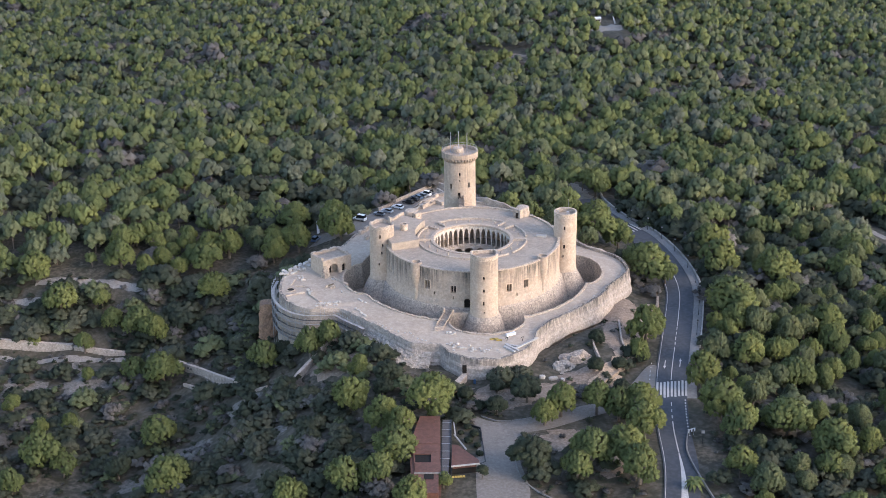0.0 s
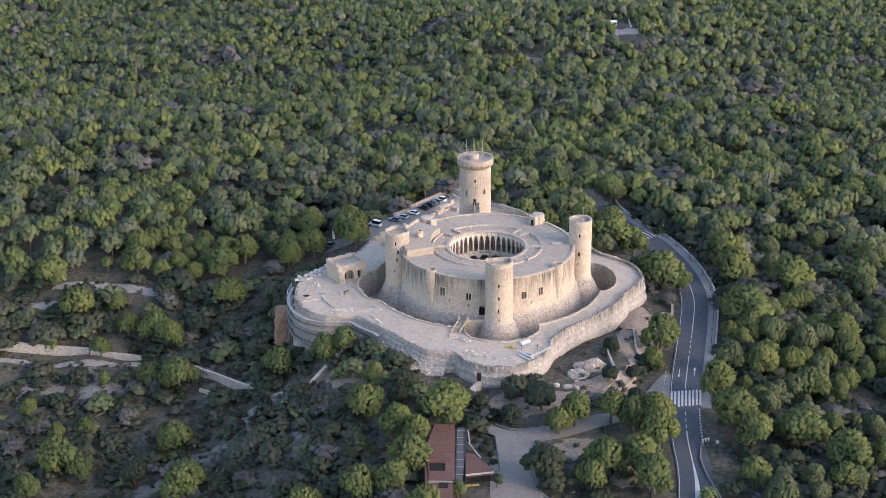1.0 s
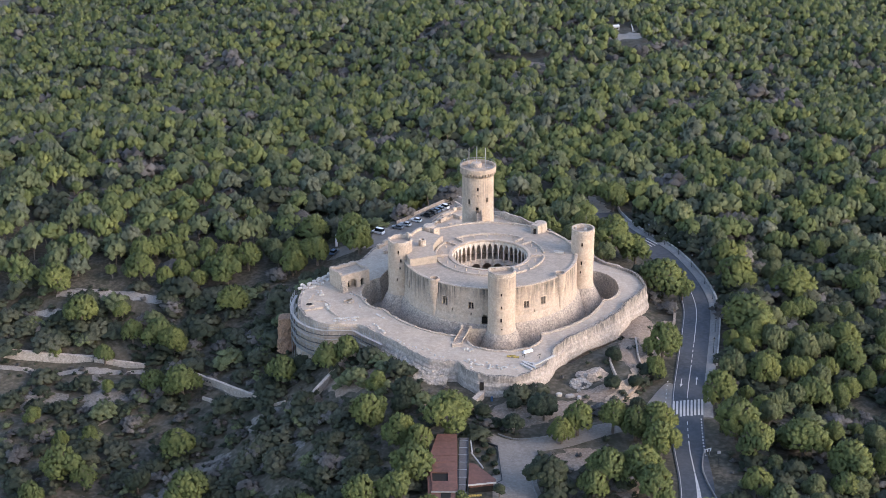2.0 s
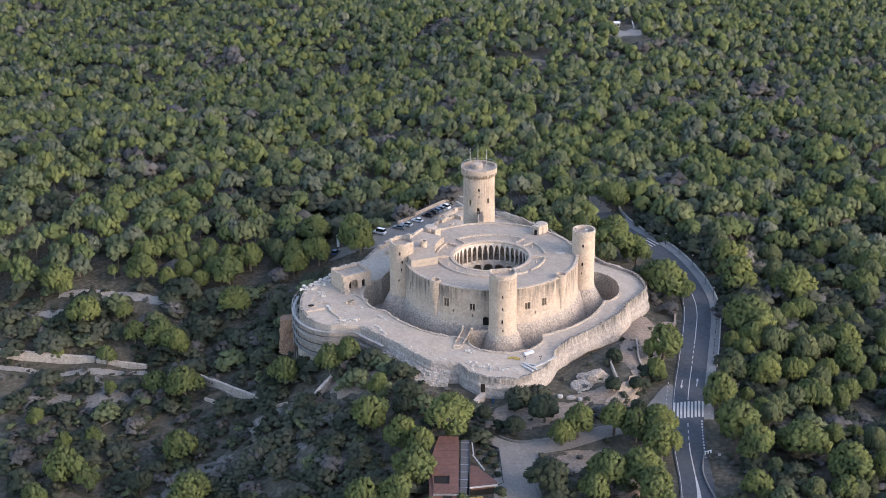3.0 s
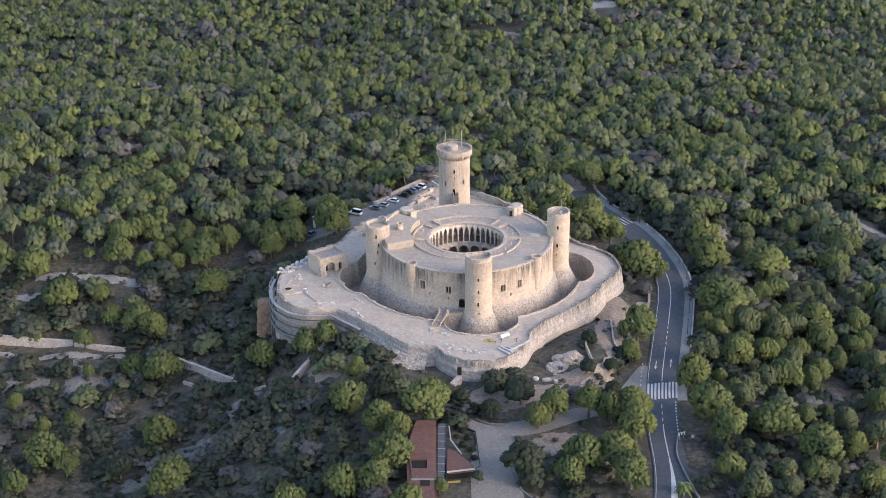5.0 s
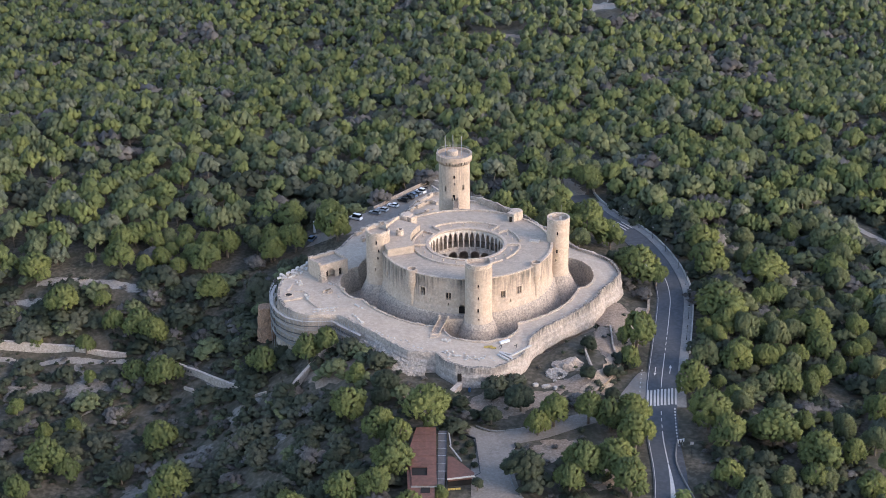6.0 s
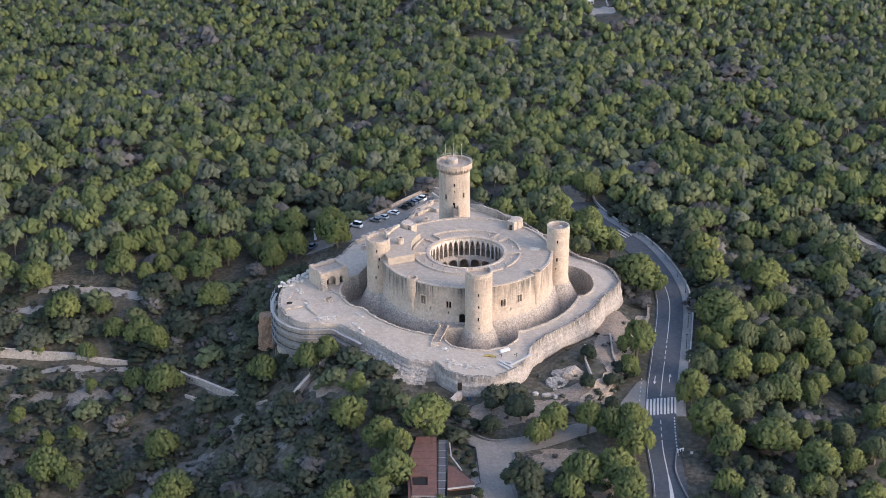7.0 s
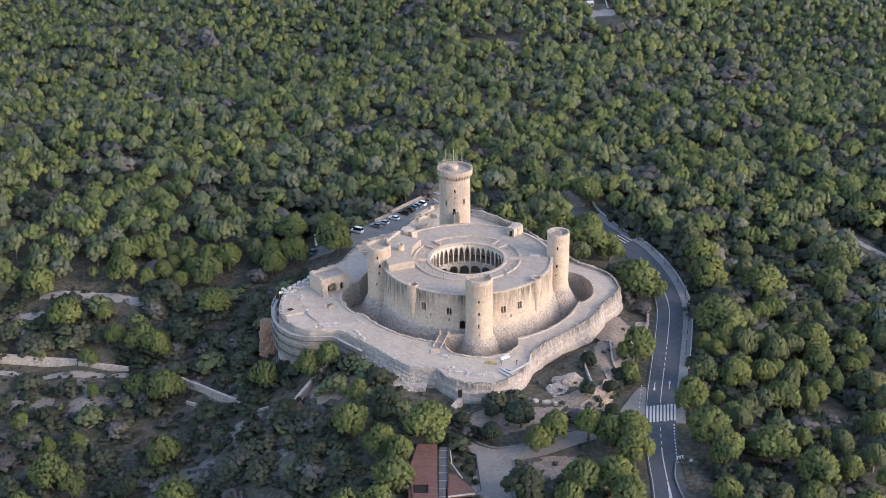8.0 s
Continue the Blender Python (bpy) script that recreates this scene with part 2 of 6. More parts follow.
def along(pts, step):
    """Points every step metres on a smooth line through the given plan points."""
    p = np.array(pts, float)
    ext = np.vstack([2 * p[0] - p[1], p, 2 * p[-1] - p[-2]])
    out = []
    for i in range(1, len(ext) - 2):
        k = max(2, int(np.linalg.norm(ext[i + 1] - ext[i]) / step))
        for j in range(k):
            t = j / k
            out.append(0.5 * (2 * ext[i] + (ext[i + 1] - ext[i - 1]) * t + (2 * ext[i - 1] - 5 * ext[i] + 4 * ext[i + 1] - ext[i + 2]) * t * t
                              + (3 * ext[i] - ext[i - 1] - 3 * ext[i + 1] + ext[i + 2]) * t ** 3))
    return np.array(out + [p[-1]])


def closed_line(pts, step):
    p = list(pts)
    k = len(p)
    q = along([p[-2], p[-1]] + p + [p[0], p[1]], step)
    i0 = int(np.argmin(np.linalg.norm(q[:len(q) // 2] - np.array(p[0]), axis=1)))
    rest = q[len(q) // 2:]
    i1 = len(q) // 2 + int(np.argmin(np.linalg.norm(rest - np.array(p[0]), axis=1)))
    return q[i0:i1]


def inside(poly, x, y):
    """Which of the points x, y lie in the polygon."""
    poly = np.asarray(poly, float)
    x, y = np.asarray(x, float), np.asarray(y, float)
    res = np.zeros(x.shape, bool)
    j = len(poly) - 1
    for i in range(len(poly)):
        (xi, yi), (xj, yj) = poly[i], poly[j]
        cross = (yi > y) != (yj > y)
        with np.errstate(divide="ignore", invalid="ignore"):
            res ^= cross & (x < (xj - xi) * (y - yi) / (yj - yi + 1e-12) + xi)
        j = i
    return res


def distance_to(line, x, y):
    """The distance from points to a polyline."""
    line = np.asarray(line, float)
    best = np.full(np.shape(x), 1e9)
    for (ax, ay), (bx, by) in zip(line[:-1], line[1:]):
        dx, dy = bx - ax, by - ay
        t = np.clip(((x - ax) * dx + (y - ay) * dy) / (dx * dx + dy * dy + 1e-9), 0, 1)
        best = np.minimum(best, np.hypot(x - ax - t * dx, y - ay - t * dy))
    return best


# ---- the lie of the land ----
ROAD_LINE = along([(40, -190), (45, -135), (48.9, -104), (49.8, -82), (52.4, -58), (56.8, -33), (60.4, -13), (62.8, 3), (62.9, 18), (60.5, 36), (55.4, 54.4), (47, 72), (42.5, 86), (40.5, 95)], 3.0)
PLAZA = [(-1, -77), (6, -81), (14, -79), (26, -73), (38, -66), (48, -48), (51, -56), (49, -76), (42, -72), (30, -78), (20, -84), (12, -88), (11.5, -100), (13, -118), (3, -130), (1, -100), (2.6, -88)]
PARKING = [(-41, 44), (-40, 58), (-33, 66.5), (-30, 69.5), (-26.6, 75.5), (-21.3, 82.5), (-15.9, 89.5), (-10, 92), (-9, 78), (-18, 64), (-30, 52)]
TERRACE_EDGE = [(32.8, 23.5), (36.1, 20.0), (39.5, 17.0), (42.8, 14.2), (45.4, 10.7), (46.7, 5.5), (47.1, 1.9), (45.4, -2.6), (40.7, -9.8), (37.3, -17.8), (33.0, -23.2), (27.0, -29.8), (21.4, -35.5), (17.9, -41.2),
                (15.5, -49.3), (11.2, -54.6), (7.1, -57.2), (2.0, -57.4), (-3.1, -55.6), (-6.8, -51.8), (-8.4, -48.6), (-12.0, -48.3), (-16.2, -47.0), (-21.2, -42.2), (-25.7, -36.7), (-30.3, -32.1), (-36.0, -26.4), (-37.4, -25.2),
                (-45.6, -25.6), (-50.0, -23.6), (-53.8, -19.6), (-56.2, -13.5), (-56.8, -7), (-56.2, -1), (-54.0, 4), (-50, 7.5), (-44, 15), (-40, 24), (-37, 33), (-32.5, 39.5), (-24, 45.5), (-20.3, 52.5), (-16.5, 61.5), (-12, 68), (-4, 67), (4, 60), (14, 49), (24, 35)]
TERRACE_Z = 7.3


def road_z(y):
    return np.interp(y, [-190, -110, -61, 52, 130], [3.6, 2.5, 1.4, -1.8, -6.0])


def ground_z(x, y):
    x, y = np.asarray(x, float), np.asarray(y, float)
    z = np.interp(y, [-900, -300, -190, -110, -60, 20, 60, 118, 230, 300, 415, 500, 545, 620, 800, 1500, 4000], [-60, -14, 0, 2.0, 1.0, 0.0, -1.0, -6.5, -18, -25, -38, -41, -43, -52, -66, -95, -150])
    z = z + np.interp(y, [-300, -120, -50, 0, 25, 60, 120], [-30, -28, -25, -19, -10, -5, 0]) * smooth_step(-18, -102, x)
    z = z - np.interp(y, [-120, -40, 60, 120], [2, 5, 5, 0]) * smooth_step(66, 100, x) - 0.05 * np.maximum(0, x - 110) * smooth_step(200, 0, y)
    z = z + 2.0 * (1 - smooth_step(48, 78, np.hypot(x, y + 5)))
    z = z + 1.1 * np.sin(x * 0.071 + 1.3) * np.cos(y * 0.063) + 0.5 * np.sin(x * 0.19 + y * 0.11) + 0.3 * np.cos(x * 0.31 - y * 0.27)
    # the far ridge falls away to both sides
    z = z - 12 * smooth_step(45, 150, np.abs(x - 45)) * smooth_step(200, 340, y) - 0.10 * np.clip(np.abs(x - 45) - 200, 0, 200) * smooth_step(300, 500, y)
    z = z + 3 * np.sin(x * 0.021 + 0.6) * np.sin(y * 0.017) * smooth_step(150, 300, y) * smooth_step(20, 80, np.abs(x - 55))
    # level ground for parking, drive and road
    park = distance_to(PARKING + PARKING[:1], x, y) * np.where(inside(PARKING, x, y), 0, 1)
    z = z + (1.9 - z) * (1 - smooth_step(1.0, 12.0, park))
    drive = distance_to(PLAZA + PLAZA[:1], x, y) * np.where(inside(PLAZA, x, y), 0, 1)
    z = z + (road_z(y) - 0.12 - z) * (1 - smooth_step(1.0, 9.0, drive))
    d = distance_to(ROAD_LINE[::2], x, y)
    z = z + (road_z(y) - 0.25 - z) * (1 - smooth_step(9.0, 18.0, d))
    return z


# ---- ground: one sheet to the horizon ----
def lines(lo, hi, step, far):
    mid = list(np.arange(lo, hi + step / 2, step))
    out, s, a, b = [], step, lo, hi
    left, right = [], []
    while b < far:
        s *= 1.35
        a, b = a - s, b + s
        left.append(a)
        right.append(b)
    return np.array(left[::-1] + mid + right)


gx, gy = lines(-250, 250, 3.0, 3500), lines(-190, 720, 3.0, 4200)
GX, GY = np.meshgrid(gx, gy)
GZ = ground_z(GX, GY)
GZ = np.where(np.hypot(GX, GY) < 44, -0.35, GZ)      # the moat's bed under the castle
nx, ny = len(gx), len(gy)
idx = np.arange(nx * ny).reshape(ny, nx)
quads = np.stack([idx[:-1, :-1], idx[:-1, 1:], idx[1:, 1:], idx[1:, :-1]], -1).reshape(-1, 4)
ground_mesh = bpy.data.meshes.new("ground")
ground_mesh.from_pydata(np.stack([GX, GY, GZ], -1).reshape(-1, 3).tolist(), [], quads.tolist())
ground_mesh.materials.append(SOIL)
ground_mesh.shade_smooth()
ground = tagged(new("ground", ground_mesh), "dark stony hillside soil with dry scrub and pine litter", "ground", kind="structure")


def ribbon(line, o0, o1, lift, thick=0.0):
    """A strip along a plan line between two offsets to its right, at the road's height plus lift."""
    p = np.asarray(line)
    t = np.gradient(p, axis=0)
    t /= np.linalg.norm(t, axis=1)[:, None]
    nrm = np.stack([t[:, 1], -t[:, 0]], 1)
    o0, o1 = [np.broadcast_to(o, len(p))[:, None] for o in (o0, o1)]
    a, b = p + nrm * o0, p + nrm * o1
    s, k = Shape(), len(p)
    za, zb = road_z(p[:, 1]) + lift, road_z(p[:, 1]) + lift
    pts = [(x, y, z) for (x, y), z in zip(a, za)] + [(x, y, z) for (x, y), z in zip(b, zb)]
    faces = [(i, k + i, k + i + 1, i + 1) for i in range(k - 1)]
    if thick:
        pts += [(x, y, z - thick) for x, y, z in pts]
        m = 2 * k
        for i in range(k - 1):
            faces += [(i, i + 1, m + i + 1, m + i), (k + i, m + k + i, m + k + i + 1, k + i + 1)]
        faces += [(0, k, m + k, m), (k - 1, m + k - 1, m + 2 * k - 1, 2 * k - 1)]
    return s.add(pts, faces)


def stretch(y0, y1, line=None):
    line = ROAD_LINE if line is None else line
    return line[(line[:, 1] >= y0) & (line[:, 1] <= y1)]


road = tagged(part("road", ribbon(ROAD_LINE, -4.1, 4.1, 0.0, 0.3), ASPHALT), "blue-grey asphalt two-lane road curving past the castle hill", "road", kind="structure")
pavement = tagged(part("pavement", ribbon(stretch(-69, 88), 4.15, 6.7, 0.14, 0.5), CONCRETE), "pale concrete pavement with a kerb along the road", "pavement", kind="structure")

# ---- terrace round the moat: outer edge and moat edge as radii about the castle's axis ----
def radius_of(pts):
    p = np.array(pts)
    ang, r = np.degrees(np.arctan2(p[:, 1], p[:, 0])) % 360, np.hypot(p[:, 0], p[:, 1])
    o = np.argsort(ang)
    ang, r = ang[o], r[o]
    return lambda a: np.interp(np.asarray(a) % 360, np.r_[ang[-1] - 360, ang, ang[0] + 360], np.r_[r[-1], r, r[0]])


outer_r = radius_of(TERRACE_EDGE)
LOBES = ((277, 8.0, 17.5, 1.0), (4.5, 4.6, 17.5, 1.0), (188, 4.2, 18.5, 1.0), (96, 13.5, 17, 1.0))    # turn, depth, half width


def moat_r(a):
    a = np.asarray(a, float)
    r = np.full(a.shape, 34.3)
    for turn, deep, half, _ in LOBES:
        d = np.abs((a - turn + 180) % 360 - 180) / half
        r = r + deep * np.sqrt(np.clip(1 - d * d, 0, 1)) ** 1.1
    return r


ANG = np.arange(0, 360, 0.75)


def polar(rings, turns=ANG, wrap=True):
    """A sheet through rings of (radius at each turn, height at each turn)."""
    s, n = Shape(), len(turns)
    c, q = np.cos(np.radians(turns)), np.sin(np.radians(turns))
    for r, z in rings:
        r, z = np.broadcast_to(r, n), np.broadcast_to(z, n)
        s.v += [tuple(p) for p in np.stack([r * c, r * q, z], 1)]
    for k in range(len(rings) - 1):
        for i in range(n if wrap else n - 1):
            j = (i + 1) % n
            s.f.append((k * n + i, k * n + j, (k + 1) * n + j, (k + 1) * n + i))
    return s


ro, rm = outer_r(ANG), moat_r(ANG)
foot_x, foot_y = (ro + 2) * np.cos(np.radians(ANG)), (ro + 2) * np.sin(np.radians(ANG))
foot_z = ground_z(foot_x, foot_y) - 1.0
tz = TERRACE_Z
wob = 0.10 * np.sin(ANG * 0.9) + 0.08 * np.sin(ANG * 2.3 + 1)
rings = [(rm + (ro - rm) * f, tz + 0.12 * np.sin(ANG * 0.35 + f * 7) * np.sin(f * math.pi)) for f in np.linspace(0, 1, 9)]
terrace = thing("terrace", "pale stone terrace of trodden earth between moat and retaining wall", "terrace", kind="structure")
part("paving", polar(rings), TERRACE, terrace, "pale trodden earth surface")
part("moat_wall", roughen(polar([(rm, tz + 0.004), (rm, tz + 0.42 + wob), (rm + 0.6, tz + 0.42 + wob), (rm + 0.6, tz - 0.3)]), 0.22, 0.6, tz + 0.1), STONE, terrace, "low pale stone kerb along the moat")
part("moat_lining", polar([(rm - 0.03, tz), (rm - 0.9, -0.6)]), RUBBLE, terrace, "rough stone wall of the moat")
has_wall = np.where((ANG < 120) | (ANG > 292), 1.0, 0.0)      # a parapet stands on the road's side only
has_wall = np.convolve(np.r_[has_wall, has_wall, has_wall], np.ones(5) / 5, "same")[len(ANG):2 * len(ANG)]
rear = 1.7 * smooth_step(30, 42, ANG) * smooth_step(92, 84, ANG)
head = tz + 0.1 + 0.75 * has_wall + rear + wob
low_z = np.minimum(foot_z, tz - 2.5)
faces = [(ro - 0.75, tz - 0.3), (ro - 0.75, head + 0.02), (ro + 0.05, head)]
for k in range(1, 11):
    f = k / 10
    ledge = 0.35 * smooth_step(0.30, 0.36, f) + 0.3 * smooth_step(0.62, 0.68, f)      # the wall steps out in two offsets
    relief = np.array([0.16 * noise.noise((q * 0.3, k * 1.3, 4.0)) + 0.12 * noise.noise((q * 1.1, k * 2.3, 9.0)) for q in ANG])
    faces.append((ro + 0.15 + 0.45 * f + ledge + relief, head + (low_z - head) * f))
part("retaining_wall", roughen(polar(faces), 0.30, 0.55, tz + 0.02), RETAINING, terrace, "streaked weathered retaining wall")
part("moat_bed", Shape().lathe([(26, 0.0), (49, 0.0)], 64), RUBBLE, terrace, "earth bed of the dry moat")


# ---- the castle ----
def round_wall(rows, openings, deep=0.9, n=180, cx=0.0, cy=0.0):
    """A turned wall through rows of (radius, z), with openings (turn, width in metres, sill, head) cut through it and lined.
    Returns the wall and the dark backs of its openings."""
    base_r = rows[len(rows) // 2][0]
    cuts = set(np.round(np.linspace(0, 360, n, endpoint=False), 4))
    holes = []
    for turn, wide, lo, hi in openings:
        h = math.degrees(wide / 2 / base_r)
        holes.append(((turn - h) % 360, (turn + h) % 360, lo, hi))
        cuts |= {round((turn - h) % 360, 4), round((turn + h) % 360, 4)}
    cuts = sorted(cuts)
    zs = sorted({z for _, z in rows} | {h[2] for h in holes} | {h[3] for h in holes})
    rz, rr = [z for _, z in rows], [r for r, _ in rows]
    radii = np.interp(zs, rz, rr)

    def at(a, r, z):
        return cx + r * math.cos(radians(a)), cy + r * math.sin(radians(a)), z

    wall, dark = Shape(), []
    m, k = len(zs), len(cuts)
    wall.v += [at(a, r, z) for a in cuts for r, z in zip(radii, zs)]
    for i in range(k):
        a0, a1 = cuts[i], cuts[(i + 1) % k]
        mid = (a0 + ((a1 - a0) % 360) / 2) % 360
        for j in range(m - 1):
            zm = (zs[j] + zs[j + 1]) / 2
            if any((mid - lo) % 360 < (hi - lo) % 360 and z0 < zm < z1 for lo, hi, z0, z1 in holes):
                continue
            p, q = i * m, ((i + 1) % k) * m
            wall.f.append((p + j, q + j, q + j + 1, p + j + 1))
    for lo, hi, z0, z1 in holes:
        r0, r1 = np.interp([z0, z1], rz, rr)
        o = [at(lo, r0, z0), at(hi, r0, z0), at(hi, r1, z1), at(lo, r1, z1)]
        b = [at(lo, r0 - deep, z0), at(hi, r0 - deep, z0), at(hi, r1 - deep, z1), at(lo, r1 - deep, z1)]
        wall.add(o + b, [(0, 1, 5, 4), (1, 2, 6, 5), (2, 3, 7, 6), (3, 0, 4, 7)])
        dark.append(Shape().add([at(lo - 1, r0 - deep + 0.02, z0 - .1), at(hi + 1, r0 - deep + 0.02, z0 - .1), at(hi + 1, r1 - deep + 0.02, z1 + .1), at(lo - 1, r1 - deep + 0.02, z1 + .1)], [(0, 1, 2, 3)]))
    return wall, dark


castle = thing("castle", "round pale limestone castle with open arcaded court and drum towers", "castle")
R, ROOF = 26.0, 18.6
WINDOWS = [  # turn, width, sill, head
           (257.5, 0.62, 12.2, 14.4), (259.3, 0.62, 12.2, 14.4), (293.0, 0.62, 12.0, 14.2), (294.8, 0.62, 12.0, 14.2), (305.3, 0.62, 12.0, 14.4), (307.1, 0.62, 12.0, 14.4),
           (240.0, 0.62, 12.4, 15.0), (241.8, 0.62, 12.4, 15.0), (205, 0.62, 12.4, 14.6),
           (267.0, 1.7, 7.7, 10.2), (267.0, 1.1, 10.2, 10.6), (258.4, 0.35, 10.3, 11.2), (246.0, 0.35, 11, 11.9), (299.5, 0.35, 10.0, 11.0)]
wall, dark = round_wall([(R + 0.35, 8.0), (R, 10.0), (R, 19.0)], WINDOWS)
part("wall", wall, WALL_STONE, castle, "weathered limestone curtain wall with dark run-off streaks")
for pair, turn, lo, hi in ((0, 258.4, 12.2, 14.4), (2, 293.9, 12.0, 14.2), (4, 306.2, 12.0, 14.4), (6, 240.9, 12.4, 15.0)):
    f = Shape()
    for off in (-0.98, 0.98):
        q = turn + math.degrees(off / R)
        f.box((R + 0.02) * math.cos(radians(q)), (R + 0.02) * math.sin(radians(q)), lo - 0.3, 0.14, 0.22, hi - lo + 0.6, q)
    for z in (lo - 0.3, hi):
        f.box((R + 0.03) * math.cos(radians(turn)), (R + 0.03) * math.sin(radians(turn)), z, 0.16, 1.7, 0.22, turn)
    twin = part("window", f, STONE_WARM, castle, "twin-light window in a pale stone frame")
    for d in dark[pair:pair + 2]:
        part("opening", d, DARK, twin, "dark unglazed light")
for d in dark[8:]:
    part("window", d, DARK, castle, "dark unglazed opening")
part("battered_base", Shape().lathe([(R + 3.4, -0.3), (R + 2.2, 3.5), (R + 0.8, 7.6), (R + 0.35, 8.0)], 120), RUBBLE, castle, "dark rubble footing sloping into the moat")
part("roof_terrace", Shape().lathe([(11.6, ROOF - 0.15), (16.0, ROOF - 0.1), (21, ROOF), (R - 0.6, ROOF + 0.05)], 120), PAVED, castle, "grey-beige paved roof terrace")
part("parapet", roughen(Shape().lathe([(R - 0.7, ROOF - 0.2), (R - 0.7, 19.1), (R + 0.12, 19.0), (R + 0.12, 18.75), (R, 18.7)], 360), 0.16, 0.8, 18.9), STONE, castle, "low worn stone parapet")
part("court_coping", Shape().lathe([(11.25, ROOF - 0.55), (11.25, ROOF + 0.05), (11.4, ROOF + 0.12), (12.3, ROOF + 0.12), (12.3, ROOF - 0.3)], 96), STONE_WARM, castle, "rounded stone rim of the court")
for a0, a1 in ((52, 131), (146, 186), (196, 268), (292, 311), (316, 355), (5, 38)):
    part("roof_wall", Shape().lathe([(15.95, ROOF - 0.3), (15.95, ROOF + 0.45), (16.4, ROOF + 0.45), (16.4, ROOF - 0.3)], 60, a0, a1, closed=True), STONE, castle)
for turn in (38, 52, 131, 146, 186, 355):
    c, s = math.cos(radians(turn)), math.sin(radians(turn))
    part("roof_wall", Shape().bar((12.3 * c, 12.3 * s, ROOF + 0.12), (16.2 * c, 16.2 * s, ROOF + 0.2), 0.5, 0.7), STONE, castle)

# court: back walls, floors and the two arcades
GALLERY, COURT = 12.0, 5.5
part("gallery_wall", Shape().lathe([(17.2, COURT), (17.2, ROOF - 0.3)], 96), STONE_WARM, castle)
part("gallery_floor", Shape().lathe([(11.5, GALLERY), (17.2, GALLERY)], 96), PAVED, castle)
part("gallery_floor", Shape().lathe([(0.0, COURT), (17.2, COURT)], 96), PAVED, castle, "paved court floor")
part("gallery_ceiling", Shape().lathe([(11.5, ROOF - 0.5), (17.2, ROOF - 0.5)], 96), STONE, castle)
part("gallery_ceiling", Shape().lathe([(11.5, GALLERY - 0.4), (17.2, GALLERY - 0.4)], 96), STONE, castle)


def arcade_bay(count, r, z0, spring, apex, z1, pier, pointed):
    """One bay of a ring of arches: half a pier on each side and the arch over the gap, 0.6 m deep, facing the axis."""
    s, half, depth = Shape(), math.pi * r / count, 0.38
    clear = half - pier
    curve = []
    for i in range(9):
        t = i / 8
        if pointed:
            u = abs(2 * t - 1)
            curve.append(((2 * t - 1) * clear, spring + (apex - spring) * math.sqrt(max(0.0, 1 - u ** 1.7))))
        else:
            curve.append((-clear * math.cos(math.pi * t), spring + (apex - spring) * math.sin(math.pi * t)))
    for d in (0, depth):
        pts = [(r + d, x, z) for x, z in curve] + [(r + d, x, z1) for x, z in curve]
        s.add(pts, [(i, i + 1, 10 + i, 9 + i) for i in range(8)])
        for sg in (-1, 1):
            s.add([(r + d, sg * clear, z0), (r + d, sg * half, z0), (r + d, sg * half, z1), (r + d, sg * clear, z1)], [(0, 1, 2, 3)])
    s.add([(r + d, x, z) for d in (0, depth) for x, z in curve], [(i, i + 1, 10 + i, 9 + i) for i in range(8)])
    for sg in (-1, 1):
        s.add([(r, sg * clear, z0), (r + depth, sg * clear, z0), (r + depth, sg * clear, spring), (r, sg * clear, spring)], [(0, 1, 2, 3)])
    return s


upper = arcade_bay(42, 11.6, GALLERY + 0.15, 14.9, 17.2, ROOF - 0.4, 0.16, True).mesh("arch", DRESSED)
lower = arcade_bay(21, 11.6, COURT, 9.5, 10.9, GALLERY + 0.15, 0.30, False).mesh("arch", DRESSED)
for count, me in ((42, upper), (21, lower)):
    for i in range(count):
        ob = part("arch", me, None, castle)
        ob.matrix_local = pose(0, 0, 0, 0, 0, 360 * (i + 0.5) / count)


def drum_tower(cx, cy, r, top, foot_r, windows, label, cut=None, ragged=0.0):
    """A round tower with battered skirt, ring parapet, sunk roof and slits; windows are (turn, width, sill, head).
    cut: the turns between which the ring is missing and closed by a straight wall."""
    t = thing("drum_tower", label, "tower", "drum towers of the castle")
    wall, dark = round_wall([(r + 0.25, 8.0), (r, 10.0), (r, top - 1.1)], windows, 0.7, 56, cx, cy)
    part("wall", wall, STONE_WARM, t)
    for d in dark:
        part("window", d, DARK, t, "dark slit")
    part("battered_base", Shape().lathe([(foot_r + 1.6, -0.3), (foot_r, 3.6), (r + 0.9, 6.8), (r + 0.25, 8.0)], 56, cx=cx, cy=cy), RUBBLE, t, "rubble skirt flaring into the moat")
    a0, a1 = cut or (0, 360)
    ring = Shape().lathe([(r - 0.5, top - 1.3), (r - 0.5, top), (r + 0.03, top), (r + 0.03, top - 1.1), (r, top - 1.3)], 48, a0, a1, cx, cy, closed=True)
    if ragged:
        ring.v = [(x, y, z + ragged * (noise.noise((x * 0.9, y * 0.9, 3.0)) - 0.3) if z > top - 0.5 else z) for x, y, z in ring.v]
    part("parapet", ring, STONE, t, "worn ring parapet")
    if cut:
        p = [(cx + (r - 0.25) * math.cos(radians(q)), cy + (r - 0.25) * math.sin(radians(q)), top - 0.75) for q in (a0, a1)]
        part("parapet", Shape().bar(p[0], p[1], 0.5, 1.3), STONE, t, "straight rear wall of the tower top")
    part("roof", Shape().lathe([(0, top - 1.15), (r - 0.4, top - 1.2)], 40, cx=cx, cy=cy), PAVED, t)
    return t


